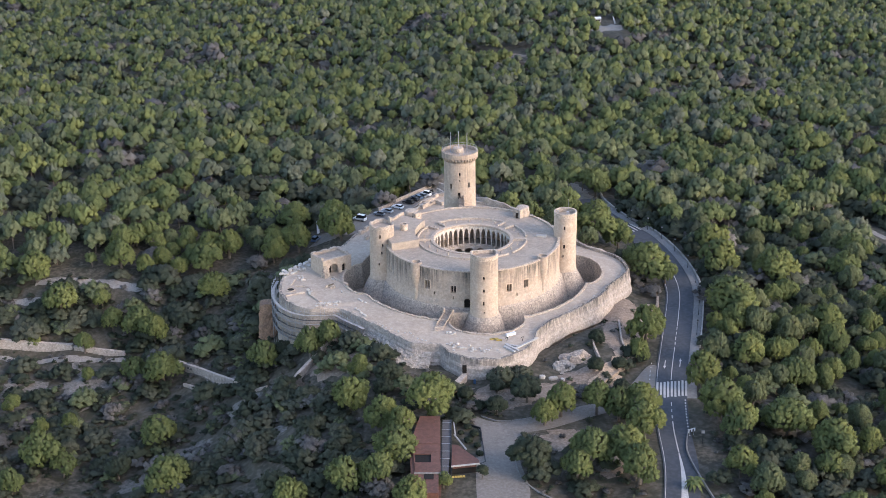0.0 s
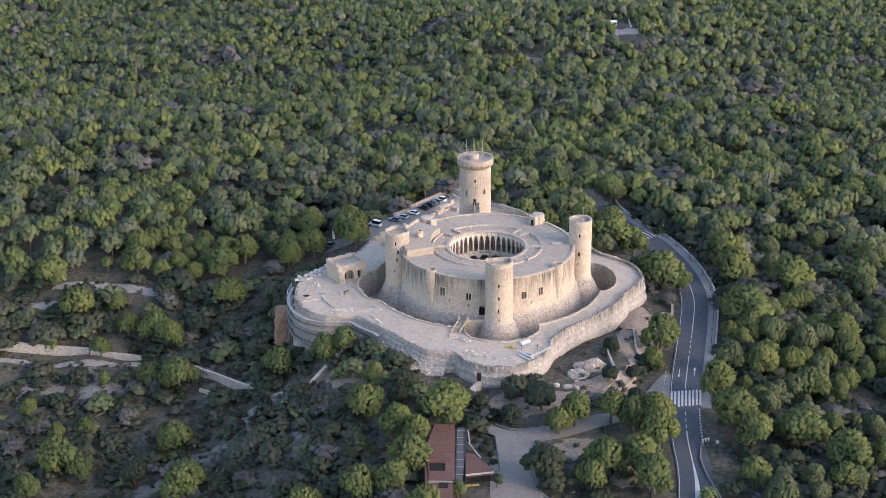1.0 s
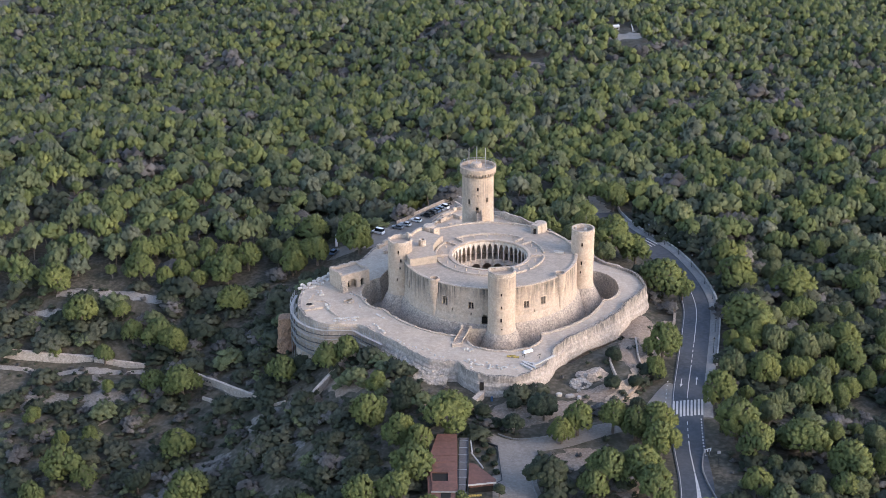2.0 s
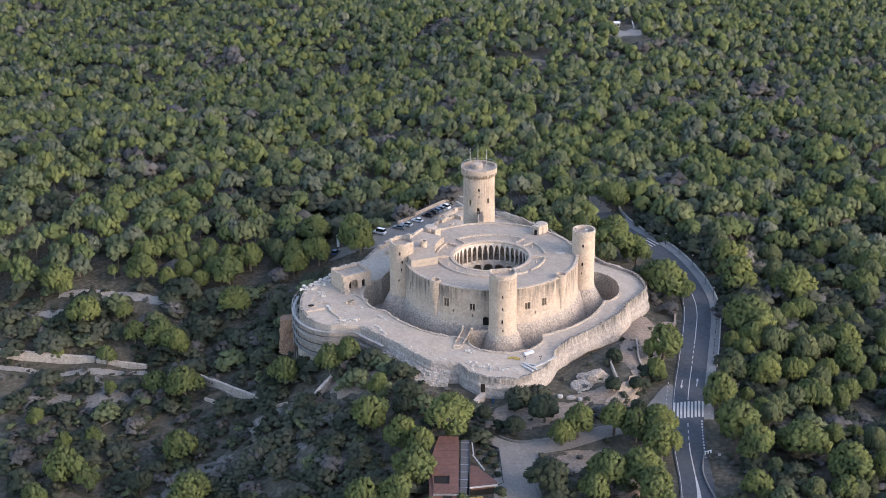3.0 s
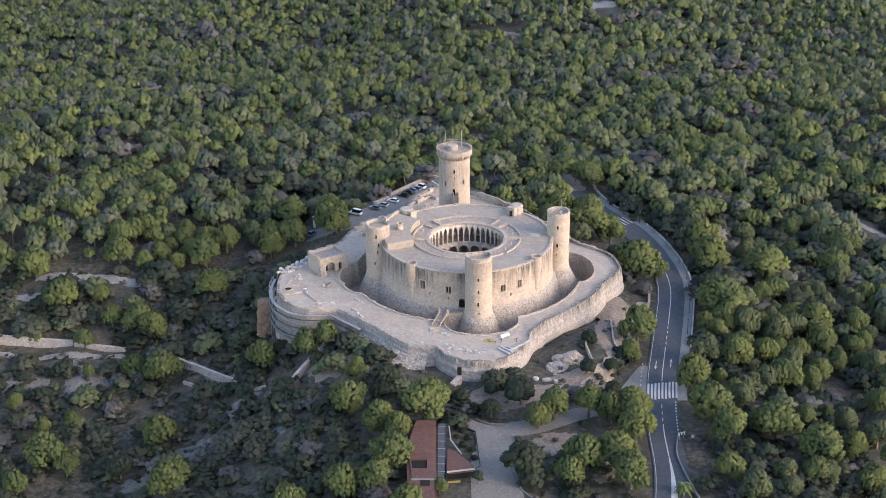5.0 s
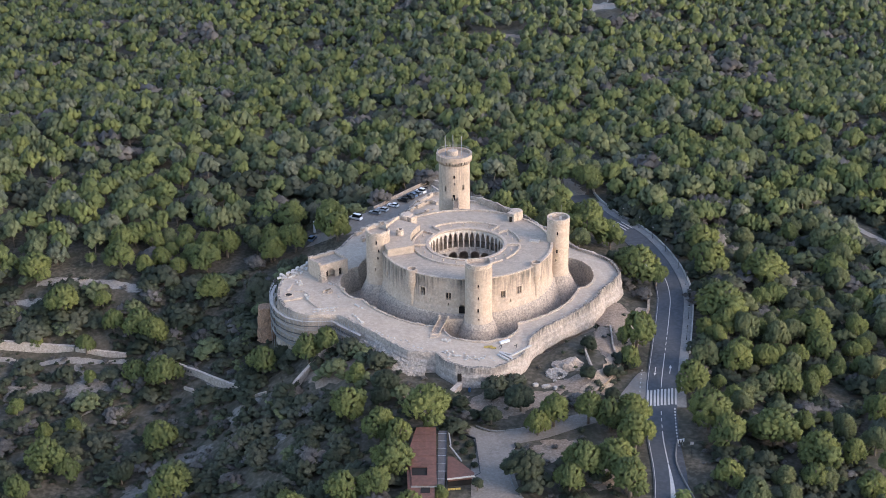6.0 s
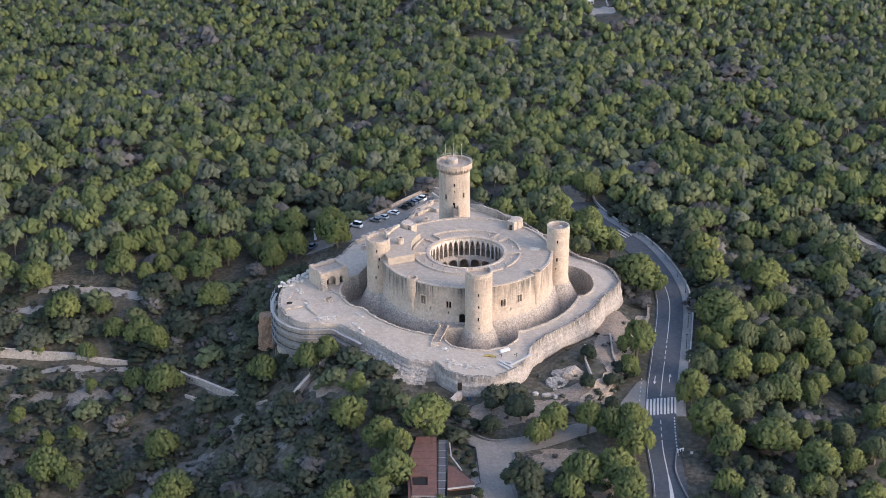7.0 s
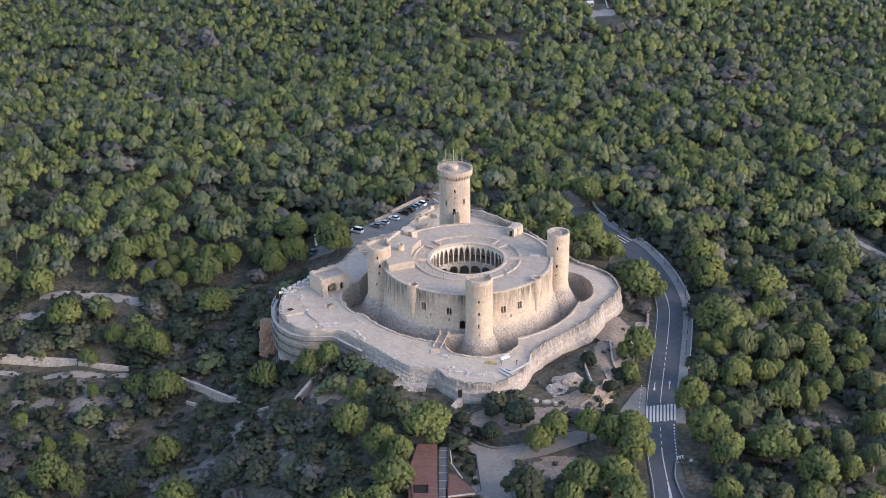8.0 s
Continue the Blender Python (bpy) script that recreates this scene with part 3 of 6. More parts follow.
drum_tower(3.4, -29.2, 3.85, 26.2, 5.8, [(268, 0.5, 11.6, 12.9), (269, 0.5, 15.6, 16.6), (268, 0.5, 19.4, 20.4), (271, 0.4, 9.2, 9.8)], "round limestone drum tower with three slits beside the bridge", (158, 400))
right_tower = drum_tower(27.7, 2.6, 3.4, 26.3, 6.0, [(258, 0.4, 12.6, 13.6), (262, 0.55, 15.4, 16.8), (263, 0.5, 21.4, 22.6)], "round limestone drum tower lit warm beside the road side terrace")
left_tower = drum_tower(-26.6, -3.0, 3.6, 24.8, 6.0, [(258, 0.45, 12.5, 13.4), (272, 0.45, 16, 17.0), (277, 0.5, 18.4, 19.5), (265, 0.5, 21.0, 22.2)], "round limestone drum tower with a ragged broken top", ragged=0.5)


part("antenna", Shape().bar((28.6, 4.6, 25.0), (28.6, 4.6, 29.3), 0.09), STEEL, right_tower, "thin steel antenna")
part("antenna_box", Shape().box(28.4, 2.6, 25.1, 0.8, 0.6, 1.1), PALE_BEAM, right_tower, "white equipment box")
part("antenna_box", Shape().box(25.6, 4.0, 25.1, 0.6, 0.6, 0.9), PALE_BEAM, right_tower, "white equipment box")
part("wall_stub", Shape().box(-24.2, -0.9, 23.4, 0.7, 1.6, 2.3, 30), STONE, left_tower, "standing stub of broken wall")


def bartizan(turn, label, hut=False):
    """A small corbelled watch turret on the wall head."""
    t = thing("bartizan", label, "turret", "watch turrets on the curtain wall")
    cx, cy = 25.7 * math.cos(radians(turn)), 25.7 * math.sin(radians(turn))
    part("wall", Shape().lathe([(0.75, 8.0), (0.8, 12.0), (1.0, 13.2), (1.45, 15.4), (1.6, 16.0), (1.6, 19.7), (1.2, 19.7), (1.2, 18.2)], 24, cx=cx, cy=cy), STONE_WARM, t)
    part("floor", Shape().lathe([(0, 18.3), (1.22, 18.3)], 24, cx=cx, cy=cy), PAVED, t)
    if hut:
        hx, hy = cx * 0.965, cy * 0.965
        part("hut", Shape().lathe([(2.0, 18.4), (2.0, 21.2), (1.75, 21.5), (0, 21.6)], 20, cx=hx, cy=hy), STONE, t, "half-round stone hut")
        part("hut", Shape().box(hx * 0.93, hy * 0.93, 18.4, 2.6, 2.6, 2.9, turn), STONE, t, "square front of the hut")
        part("door", Shape().box(hx * 0.93 - 0.75, hy * 0.93 - 1.42, 18.6, 0.8, 0.12, 1.8, turn - 50), DARK, t, "dark doorway")
    return t


bartizan(232, "corbelled round watch turret on the curtain wall")
bartizan(322, "corbelled round watch turret on the sunlit curtain wall")
bartizan(51, "watch turret with a small stone hut on the roof", True)
bartizan(139, "watch turret with a broken stone hut on the roof", True)

# raised roof over the stair hall, its small chimney block and a loose slab
sector = Shape()
sector.lathe([(16.9, ROOF - 0.2), (16.9, 20.9), (25.3, 20.9), (25.3, ROOF - 0.2)], 24, 148, 203, closed=True)
part("raised_roof", sector, PAVED, castle, "raised roof block with plastered end wall")
part("raised_parapet", Shape().lathe([(25.2, 20.7), (25.2, 21.6), (25.9, 21.6), (25.95, 18.8)], 24, 146, 183, closed=True), STONE, castle, "sloping curved parapet")
chimney = thing("chimney_block", "squat weathered stone chimney on the roof", "chimney", at=(-20.2, 1.2, 20.85))
part("shaft", Shape().lathe([(1.15, 0), (1.1, 1.7), (1.25, 1.75), (1.2, 2.0), (0.7, 2.0), (0.7, 1.2), (0, 1.2)], 10), STONE, chimney)
slab = thing("stone_slab", "low grey stone slab lying on the roof", "slab", at=(20.6, 1.5, ROOF), rz=-12)
part("top", Shape().box(0, 0, 0.0, 3.0, 1.5, 0.45), WHITE_ROCK, slab)
for k in range(22):
    turn = 61 + k * 360 / 22
    if 268 < turn % 360 < 290:
        continue
    post = part("drain_post", Shape().box(14.2 * math.cos(radians(turn)), 14.2 * math.sin(radians(turn)), ROOF - 0.15, 0.3, 0.3, 0.75, turn), STONE, castle)

# bridge over the moat to the gate
bridge = thing("bridge", "narrow stepped stone bridge over the moat to the castle door", "bridge")
B0, B1 = Vector((-8.7, -37.0, 7.35)), Vector((-6.6, -29.3, 7.75))
d = (B1 - B0).normalized()
side = Vector((d.y, -d.x, 0))
part("deck", Shape().bar(B0 - Vector((0, 0, 0.2)), B1 - Vector((0, 0, 0.2)), 2.1, 0.4), RUBBLE, bridge)
for sg in (-1, 1):
    part("rail", Shape().bar(B0 + side * sg * 1.15 + Vector((0, 0, 0.35)), B1 + side * sg * 1.15 + Vector((0, 0, 0.4)), 0.18, 0.6), RUBBLE, bridge)
    part("gate_post", Shape().box(B1.x + side.x * sg * 1.3, B1.y + side.y * sg * 1.3, 7.0, 0.6, 0.6, 2.0, 15), STONE, bridge)
for k in range(3):
    part("step", Shape().box(-9.0 - 0.02 * k, -38.1 - 0.55 * k, TERRACE_Z - 0.1, 2.5, 0.6, 0.55 - 0.16 * k, 15), STONE, bridge)
landing = part("landing", Shape().prism([(-7.6, -26.0), (-7.4, -29.8), (0.6, -29.6), (0.6, -26.2)], -0.2, 7.7), RUBBLE, bridge, "solid masonry landing before the door")
part("landing_kerb", Shape().bar((-5.2, -29.7, 7.9), (0.4, -29.5, 7.9), 0.4, 0.45), STONE, bridge)

keep = thing("keep_tower", "tall round keep with machicolated crown and flagpoles", "tower")
KX, KY = -4.0, 39.3
wall, dark = round_wall([(5.7, 0.0), (5.1, 14.0), (5.0, 31.4)], [(268, 0.9, 18.2, 20.6), (270, 0.6, 26.0, 27.2), (306, 0.7, 22.0, 23.6), (236, 0.7, 21.4, 23.2), (270, .3, 24, 24.7)], 0.8, 64, KX, KY)
part("wall", wall, STONE_WARM, keep)
for d in dark:
    part("window", d, DARK, keep, "dark slit")
part("crown", Shape().lathe([(5.75, 31.7), (5.85, 33.2), (5.3, 33.2), (5.3, 32.2), (0, 32.2)], 64, cx=KX, cy=KY), STONE_WARM, keep)
corbel = Shape().add([(4.95, -0.28, 30.0), (4.95, 0.28, 30.0), (5.8, -0.28, 31.1), (5.8, 0.28, 31.1), (5.8, -0.28, 31.75), (5.8, 0.28, 31.75), (4.95, -0.28, 31.75), (4.95, 0.28, 31.75)],
                     [(0, 1, 3, 2), (2, 3, 5, 4), (0, 2, 4, 6), (1, 7, 5, 3), (4, 5, 7, 6)]).mesh("corbel", STONE_WARM)
for i in range(36):
    ob = part("corbel", corbel, None, keep)
    ob.matrix_local = pose(KX, KY, 0, 0, 0, i * 10)
part("roof_stair", Shape().lathe([(1.7, 32.2), (1.7, 33.7), (1.5, 33.9), (0, 33.9)], 18, cx=KX - 0.5, cy=KY + 0.6), STONE, keep, "stair head on the keep's roof")
for px, py, high in ((-2.9, 1.0, 6.6), (-0.4, 0.6, 7.0), (2.3, 0.4, 6.6)):
    part("flagpole", Shape().lathe([(0.15, 32.2), (0.11, 32.2 + high), (0, 32.2 + high)], 8, cx=KX + px, cy=KY + py), STEEL, keep, "thin pale flagpole")
for k in range(28):
    turn = radians(k * 360 / 28)
    part("rail_post", Shape().bar((KX + 5.55 * math.cos(turn), KY + 5.55 * math.sin(turn), 33.15), (KX + 5.55 * math.cos(turn), KY + 5.55 * math.sin(turn), 33.95), 0.07), STEEL, keep)
part("rail", Shape().lathe([(5.52, 33.9), (5.52, 33.97), (5.58, 33.97), (5.58, 33.9)], 56, cx=KX, cy=KY, closed=True), STEEL, keep, "thin steel handrail")
stair = part("stair", Shape().bar((-3.3, 26.2, 18.9), (-3.5, 34.6, 18.3), 1.5, 0.5), STONE, keep, "narrow stair bridge to the keep door")
for sg in (-1, 1):
    part("stair_rail", Shape().bar((-3.3 + sg * 0.75, 26.2, 19.6), (-3.5 + sg * 0.75, 34.4, 19.2), 0.18, 0.9), STONE, keep)
part("bridge_pier", Shape().box(-3.4, 30.2, 0, 2.0, 8.0, 18.0), STONE, keep, "tall arch pier under the stair bridge")
# talus of white rubble against the western retaining wall
TA = np.arange(229, 258, 0.75)
tr_ = outer_r(TA)
swell = 0.5 + 0.5 * np.sin((TA - 229) / 29 * math.pi)
jag = np.array([noise.noise((q * 0.9, 1.0, 0.0)) for q in TA])
fx_, fy_ = (tr_ + 7) * np.cos(np.radians(TA)), (tr_ + 7) * np.sin(np.radians(TA))
tz_ = ground_z(fx_, fy_)
lr_ = np.random.default_rng(31)
rows = []
for k in range(16):
    f = k / 15
    top, low = tz - 2.2 - 1.2 * jag, tz_ - 0.5
    lump = np.array([noise.noise((q * 0.55, k * 0.55, 2.0)) * 0.5 + noise.noise((q * 1.4, k * 1.2, 5.0)) * 0.25 for q in TA]) if 0 < k < 15 else 0
    rows.append((tr_ + 0.4 + (4.6 * swell + 1.0) * f + lump * 0.6, top + (low - top) * f ** 0.75 + lump * 0.7))
part("talus", polar(rows, TA, False), TALUS, terrace, "pale rubble slope below the wall", smooth=True)
debris = Shape()
for k in range(100):
    q, f = lr_.uniform(229, 257), lr_.uniform(0.15, 1.0)
    i = int(np.clip((q - 229) / 0.75, 0, len(TA) - 1))
    rr = tr_[i] + 0.6 + (4.6 * swell[i] + 1.0) * f
    zz = (tz - 2.2 - 1.2 * jag[i]) * (1 - f ** 0.75) + (tz_[i] - 0.5) * f ** 0.75
    w = lr_.uniform(0.15, 0.5)
    debris.add(ICO_V * np.array([w, w * 0.8, w * 0.6]) * lr_.uniform(0.75, 1.2, (12, 1)) + np.array([rr * math.cos(radians(q)), rr * math.sin(radians(q)), zz + 0.1]), ICO_F)
part("debris", debris, TALUS, terrace, "loose white stones on the rubble slope")


# ---- road furniture and markings ----
def at_road(y, off):
    """Place and heading on the road's line at a given y, off metres to its right."""
    i = int(np.argmin(np.abs(ROAD_LINE[:, 1] - y)))
    i = min(max(i, 1), len(ROAD_LINE) - 2)
    t = ROAD_LINE[i + 1] - ROAD_LINE[i - 1]
    t = t / np.linalg.norm(t)
    p = np.array([np.interp(y, ROAD_LINE[:, 1], ROAD_LINE[:, 0]), y]) + np.array([t[1], -t[0]]) * off
    return p[0], p[1], float(road_z(y)), math.degrees(math.atan2(t[1], t[0]))


def track(line, wide, lift, step=0.8):
    p = along(line, step)
    t = np.gradient(p, axis=0)
    t /= np.linalg.norm(t, axis=1)[:, None]
    nrm = np.stack([t[:, 1], -t[:, 0]], 1) * wide / 2
    ragged = [np.array([1 + 0.55 * noise.noise((x * 0.45, y * 0.45, h)) for x, y in p])[:, None] for h in (1.5, 7.5)]
    s, k = Shape(), len(p)
    for q in (p + nrm * ragged[0], p, p - nrm * ragged[1]):
        s.v += [(x, y, float(ground_z(x, y)) + lift) for x, y in q]
    s.f = [(r * k + i, r * k + i + 1, (r + 1) * k + i + 1, (r + 1) * k + i) for r in (0, 1) for i in range(k - 1)]
    return s


FINE = along(ROAD_LINE[::2], 0.4)
markings = thing("road_markings", "worn white painted lane lines and arrows on the asphalt", "road marking", kind="structure")
part("edge_line", ribbon(stretch(-190, 45, FINE), -3.74, -3.62, 0.02), PAINT, markings)
part("centre_line", ribbon(stretch(-57, -36, FINE), -0.11, 0.11, 0.02), PAINT, markings)
part("centre_line", ribbon(stretch(-22, 45, FINE), -0.11, 0.11, 0.02), PAINT, markings)
part("centre_line", ribbon(stretch(-96, -80, FINE), -0.14, 0.14, 0.02), PAINT, markings)
wedge = stretch(-118, -96, FINE)
part("centre_line", ribbon(wedge, -0.14, np.linspace(1.6, 0.14, len(wedge)), 0.02), PAINT, markings, "widening white wedge before the island")
for y in (-35, -31.5, -28, -24.5, -72, -75.5, -79):
    part("dash", ribbon(stretch(y, y + 2.2, FINE), -0.11, 0.11, 0.02), PAINT, markings)
for k in range(13):
    part("dot", ribbon(stretch(-68 - k * 1.6 - 0.9, -68 - k * 1.6 + 0.3, FINE), 3.4, 3.75, 0.024), PAINT, markings)
for k in range(11):
    x, y, z, h = at_road(-72 + k * 2.4, -5.6)
    part("dot", Shape().box(x, y, z - 0.05, 0.7, 0.22, 0.08, h), PAINT, markings)
for y, off, back in ((-48.0, -2.0, 180), (-46.0, 2.0, 0)):
    x, y, z, h = at_road(y, off)
    arrow = Shape().add([(-2.6, -0.11, 0), (0.9, -0.11, 0), (0.9, -0.42, 0), (2.6, 0, 0), (0.9, 0.42, 0), (0.9, 0.11, 0), (-2.6, 0.11, 0)], [(0, 1, 2, 3, 4, 5, 6)])
    ob = part("arrow", arrow, PAINT, markings)
    ob.matrix_local = pose(x, y, z + 0.02, 0, 0, h) @ pose(0, 0, 0, 0, 1.6) @ pose(0, 0, 0.02, 0, 0, back)

for y0, y1, count, label in ((-68.2, -58.9, 9, "white zebra crossing at the castle drive"), (56.5, 63.5, 6, "white zebra crossing at the upper bend")):
    zebra = thing("zebra_crossing", label, "crossing", "zebra crossings", kind="structure")
    for k in range(count):
        off = -3.5 + k * 7.4 / (count - 1)
        part("stripe", ribbon(stretch(y0 + k * 0.28, y1 + k * 0.28, FINE), off - 0.27, off + 0.27, 0.026), PAINT, zebra)

lamp_post = thing("street_lamp", "slender dark street lamp on the pavement", "street lamp", "street lamps along the road")
part("pole", Shape().lathe([(0.13, 0), (0.13, 0.5), (0.07, 0.55), (0.05, 4.0)], 8), DARK_STEEL, lamp_post)
lantern = part("lantern", Shape().lathe([(0.05, 3.9), (0.22, 4.05), (0.28, 4.5), (0.05, 4.7)], 8), DARK_STEEL, lamp_post)
part("glass", Shape().lathe([(0.23, 4.1), (0.27, 4.4)], 8), STEEL, lantern, "pale lantern glass")
posts = [at_road(y, 5.7) for y in (66, 57, 48, 37, 23, 11, -1, -13, -27)]
lamp_post.matrix_world = pose(*posts[0][:3])
for x, y, z, _ in posts[1:]:
    copy_thing(lamp_post, pose(x, y, z + 0.12))

parapet = thing("roadside_parapet", "low white-capped stone parapet along the pavement edge", "parapet", kind="structure")
block = Shape().box(0, 0, -0.8, 2.1, 0.42, 1.45).mesh("block", WHITE_ROCK)
for k in range(58):
    x, y, z, h = at_road(-34 + k * 2.45, 6.95)
    ob = part("block", block, None, parapet)
    ob.matrix_local = pose(x, y, z + 0.1, 0, 0, h)
# flared retaining wall where a track leaves the bend
bend = thing("stone_wall", "pale stone wall branching off the road bend", "wall", kind="structure")
for p, q in (((60, 77, -2), (65.5, 73, -2)), ((65.5, 73, -2), (70, 57, -2.2)), ((70, 57, -2.2), (84, 55, -3.5))):
    part("wall", Shape().bar(p, q, 0.5, 1.6), RETAINING, bend)

verge = thing("stone_wall", "low ochre stone wall edging the road below the castle", "wall", kind="structure")
for p, q in zip([(56.3, 4), (55.0, -7), (52.2, -17), (48.6, -30), (46.0, -37), (43.0, -45), (38.5, -55), (33.5, -62)], [(55.0, -7), (52.2, -17), (48.6, -30), (46.0, -37), (43.0, -45), (38.5, -55), (33.5, -62), (29, -66)]):
    z = float(ground_z(*p))
    part("wall", Shape().bar((*p, z + 0.2), (*q, float(ground_z(*q)) + 0.2), 0.7, 1.9), OCHRE, verge)
bank = track([(53.5, -6), (50.5, -17), (46.8, -30), (44.0, -37), (40.8, -46), (36.5, -56), (31.5, -63)], 4.5, 0.3)
tagged(part("earth_bank", bank, OCHRE), "pale ochre earth bank between scrub and road", "bank", kind="structure")
for line, label in (([(41.8, -24), (41.5, -35), (42.3, -46)], "thin stone wall on the bank below the terrace"), ([(33.8, -33), (33.2, -42), (34.2, -51)], "short broken wall on the bank below the terrace")):
    w = thing("stone_wall", label, "wall", kind="structure")
    for p, q in zip(line, line[1:]):
        part("wall", Shape().bar((*p, float(ground_z(*p)) + 0.4), (*q, float(ground_z(*q)) + 0.4), 0.45, 1.6), RETAINING, w)

# ---- drive and parking, laid on the ground ----
def sheet(poly, height, step=1.5):
    """A flat-lying sheet with the polygon's own outline."""
    q = np.vstack([np.linspace(a, b, max(2, int(math.dist(a, b) / step)))[:-1] for a, b in zip(poly, poly[1:] + poly[:1])])
    return Shape().add([(x, y, height(y)) for x, y in q], [tuple(range(len(q)))])


DRIVE = [tuple(p) for p in closed_line(PLAZA, 1.5)]
tagged(part("drive", sheet(DRIVE, lambda y: float(road_z(y)) + 0.0), GRAVEL), "grey paved drive curving to the visitor building", "drive", kind="structure")
tagged(part("car_park", sheet(PARKING, lambda y: 2.0), GRAVEL), "grey gravel car park behind the castle", "car park", kind="structure")
kerb = thing("kerb", "pale stone kerb round the drive", "kerb", kind="structure")
for line in ([(12.2, -88), (10.4, -95), (10.4, -101), (11.6, -108), (14.6, -113.5), (19, -118)], [(2.4, -77.8), (6, -80.2), (10, -80.2), (16, -78.2), (24, -74)]):
    p = along(line, 1.6)
    for q, r in zip(p, p[1:]):
        part("kerb_stone", Shape().bar((*q, float(road_z(q[1])) + 0.02), (*(q + (r - q) * 0.94), float(road_z(r[1])) + 0.02), 0.28, 0.3), CONCRETE, kerb)

# ---- cars ----
def car(colour_mat, at, rz, label, tall=0.0, long=4.3):
    c = thing("car", label, "car", "parked cars", at=at, rz=rz)
    h = long / 2
    side = [(-h, 0.35), (-h, 0.75), (-h + 0.15, 0.95 + tall * 0.4), (h - 1.3, 0.98), (h - 0.1, 0.80), (h, 0.55), (h, 0.35)]
    s = Shape()
    k = len(side)
    for y, n in ((-0.86, 1.0), (0.86, 1.0)):
        s.v += [(x, y, z) for x, z in side]
    s.f = [tuple(range(k)), tuple(reversed(range(k, 2 * k)))] + [(i, (i + 1) % k, k + (i + 1) % k, k + i) for i in range(k)]
    part("body", s, colour_mat, c)
    cab, top = Shape(), 1.45 + tall
    lo, hi = [(-h + 0.2, 0.93), (h - 1.25, 0.95)], [(-h + 0.6 - tall * 0.5, top), (h - 2.1 + tall * 0.6, top)]
    cab.v = [(x, y, z) for (x, z), w in ((lo[0], 0.80), (lo[1], 0.80), (hi[1], 0.62), (hi[0], 0.62)) for y in (-w, w)]
    cab.f = [(0, 2, 4, 6), (1, 7, 5, 3), (0, 1, 3, 2), (2, 3, 5, 4), (4, 5, 7, 6), (6, 7, 1, 0)]
    part("windows", cab, GLASS, c, "dark tinted glass")
    part("roof", Shape().box((hi[0][0] + hi[1][0]) / 2, 0, top, hi[1][0] - hi[0][0], 1.22, 0.06), colour_mat, c)
    for x in (-h + 0.8, h - 0.85):
        for y in (-0.8, 0.8):
            w = part("wheel", Shape().lathe([(0, -0.1), (0.31, -0.1), (0.33, 0.0), (0.31, 0.1), (0, 0.1)], 12), TYRE, c)
            w.matrix_local = pose(x, y, 0.33, 90)
            part("rim", Shape().lathe([(0, -0.115), (0.2, -0.115), (0.2, 0.115), (0, 0.115)], 10), STEEL, w, "light alloy rim")
    for y in (-0.6, 0.6):
        part("headlight", Shape().box(h - 0.03, y, 0.6, 0.1, 0.35, 0.15), STEEL, c)
    return c


def paint_of(name, colour):
    return material(name, colour, colour, colour, rough=0.3, bump=0)


WHITE_CAR, SILVER_CAR, BLACK_CAR, BLUE_CAR, GREY_CAR = [paint_of(n, c) for n, c in (("white_car_paint", (0.62, 0.63, 0.64)), ("silver_car_paint", (0.38, 0.40, 0.42)), ("black_car_paint", (0.02, 0.02, 0.022)), ("blue_car_paint", (0.07, 0.11, 0.17)), ("grey_car_paint", (0.16, 0.17, 0.18)))]
for paint, x, y, rz, label, tall in ((WHITE_CAR, -38.2, 58.0, 150, "white delivery van parked under pines", 0.7), (GREY_CAR, -31.9, 62.8, 158, "dark grey estate car parked beside a silver one", 0), (SILVER_CAR, -29.4, 65.6, 152, "silver hatchback beside a dark estate car", 0),
                                     (WHITE_CAR, -25.9, 69.5, 152, "white saloon car parked by the stone wall", 0), (BLACK_CAR, -22.4, 74.2, 150, "black off-road car by the stone wall", 0.25), (BLACK_CAR, -20.6, 77.0, 145, "black car tucked beside a blue one", 0.1),
                                     (BLUE_CAR, -19.5, 79.0, 142, "dark blue hatchback in the row", 0.1), (GREY_CAR, -18.0, 80.7, 142, "grey hatchback in the row", 0.1), (WHITE_CAR, -16.6, 82.6, 142, "white van at the end of the row", 0.4), (BLUE_CAR, -52.4, 49.0, 70, "blue pickup parked in the shade of pines", 0.3)):
    car(paint, (x, y, float(ground_z(x, y)) + 0.08), rz, label, tall, 4.7 if tall > 0.5 else 4.2)
bike = thing("motorcycle", "dark motorcycle parked at the wall's end", "motorcycle", at=(-14.8, 85.8, 2.0), rz=20)
for x in (-0.65, 0.65):
    w = part("wheel", Shape().lathe([(0.15, -0.06), (0.32, -0.06), (0.32, 0.06), (0.15, 0.06)], 12, closed=True), TYRE, bike)
    w.matrix_local = pose(x, 0, 0.32, 90)
part("body", Shape().box(0, 0, 0.45, 1.2, 0.3, 0.4).box(-0.3, 0, 0.85, 0.7, 0.28, 0.12), BLACK_CAR, bike)
part("handlebar", Shape().bar((0.55, -0.35, 1.1), (0.55, 0.35, 1.1), 0.06).bar((0.62, 0, 0.5), (0.52, 0, 1.1), 0.08), DARK_STEEL, bike)
pw = thing("stone_wall", "pale stone wall closing the car park", "wall", kind="structure")
line = [(-32.5, 67.0), (-30.0, 69.8), (-26.6, 75.8), (-21.3, 82.9), (-15.9, 90.0)]
for p, q in zip(line, line[1:]):
    part("wall", Shape().bar((*p, 2.3), (*q, 2.3), 0.5, 1.6), RUBBLE, pw)
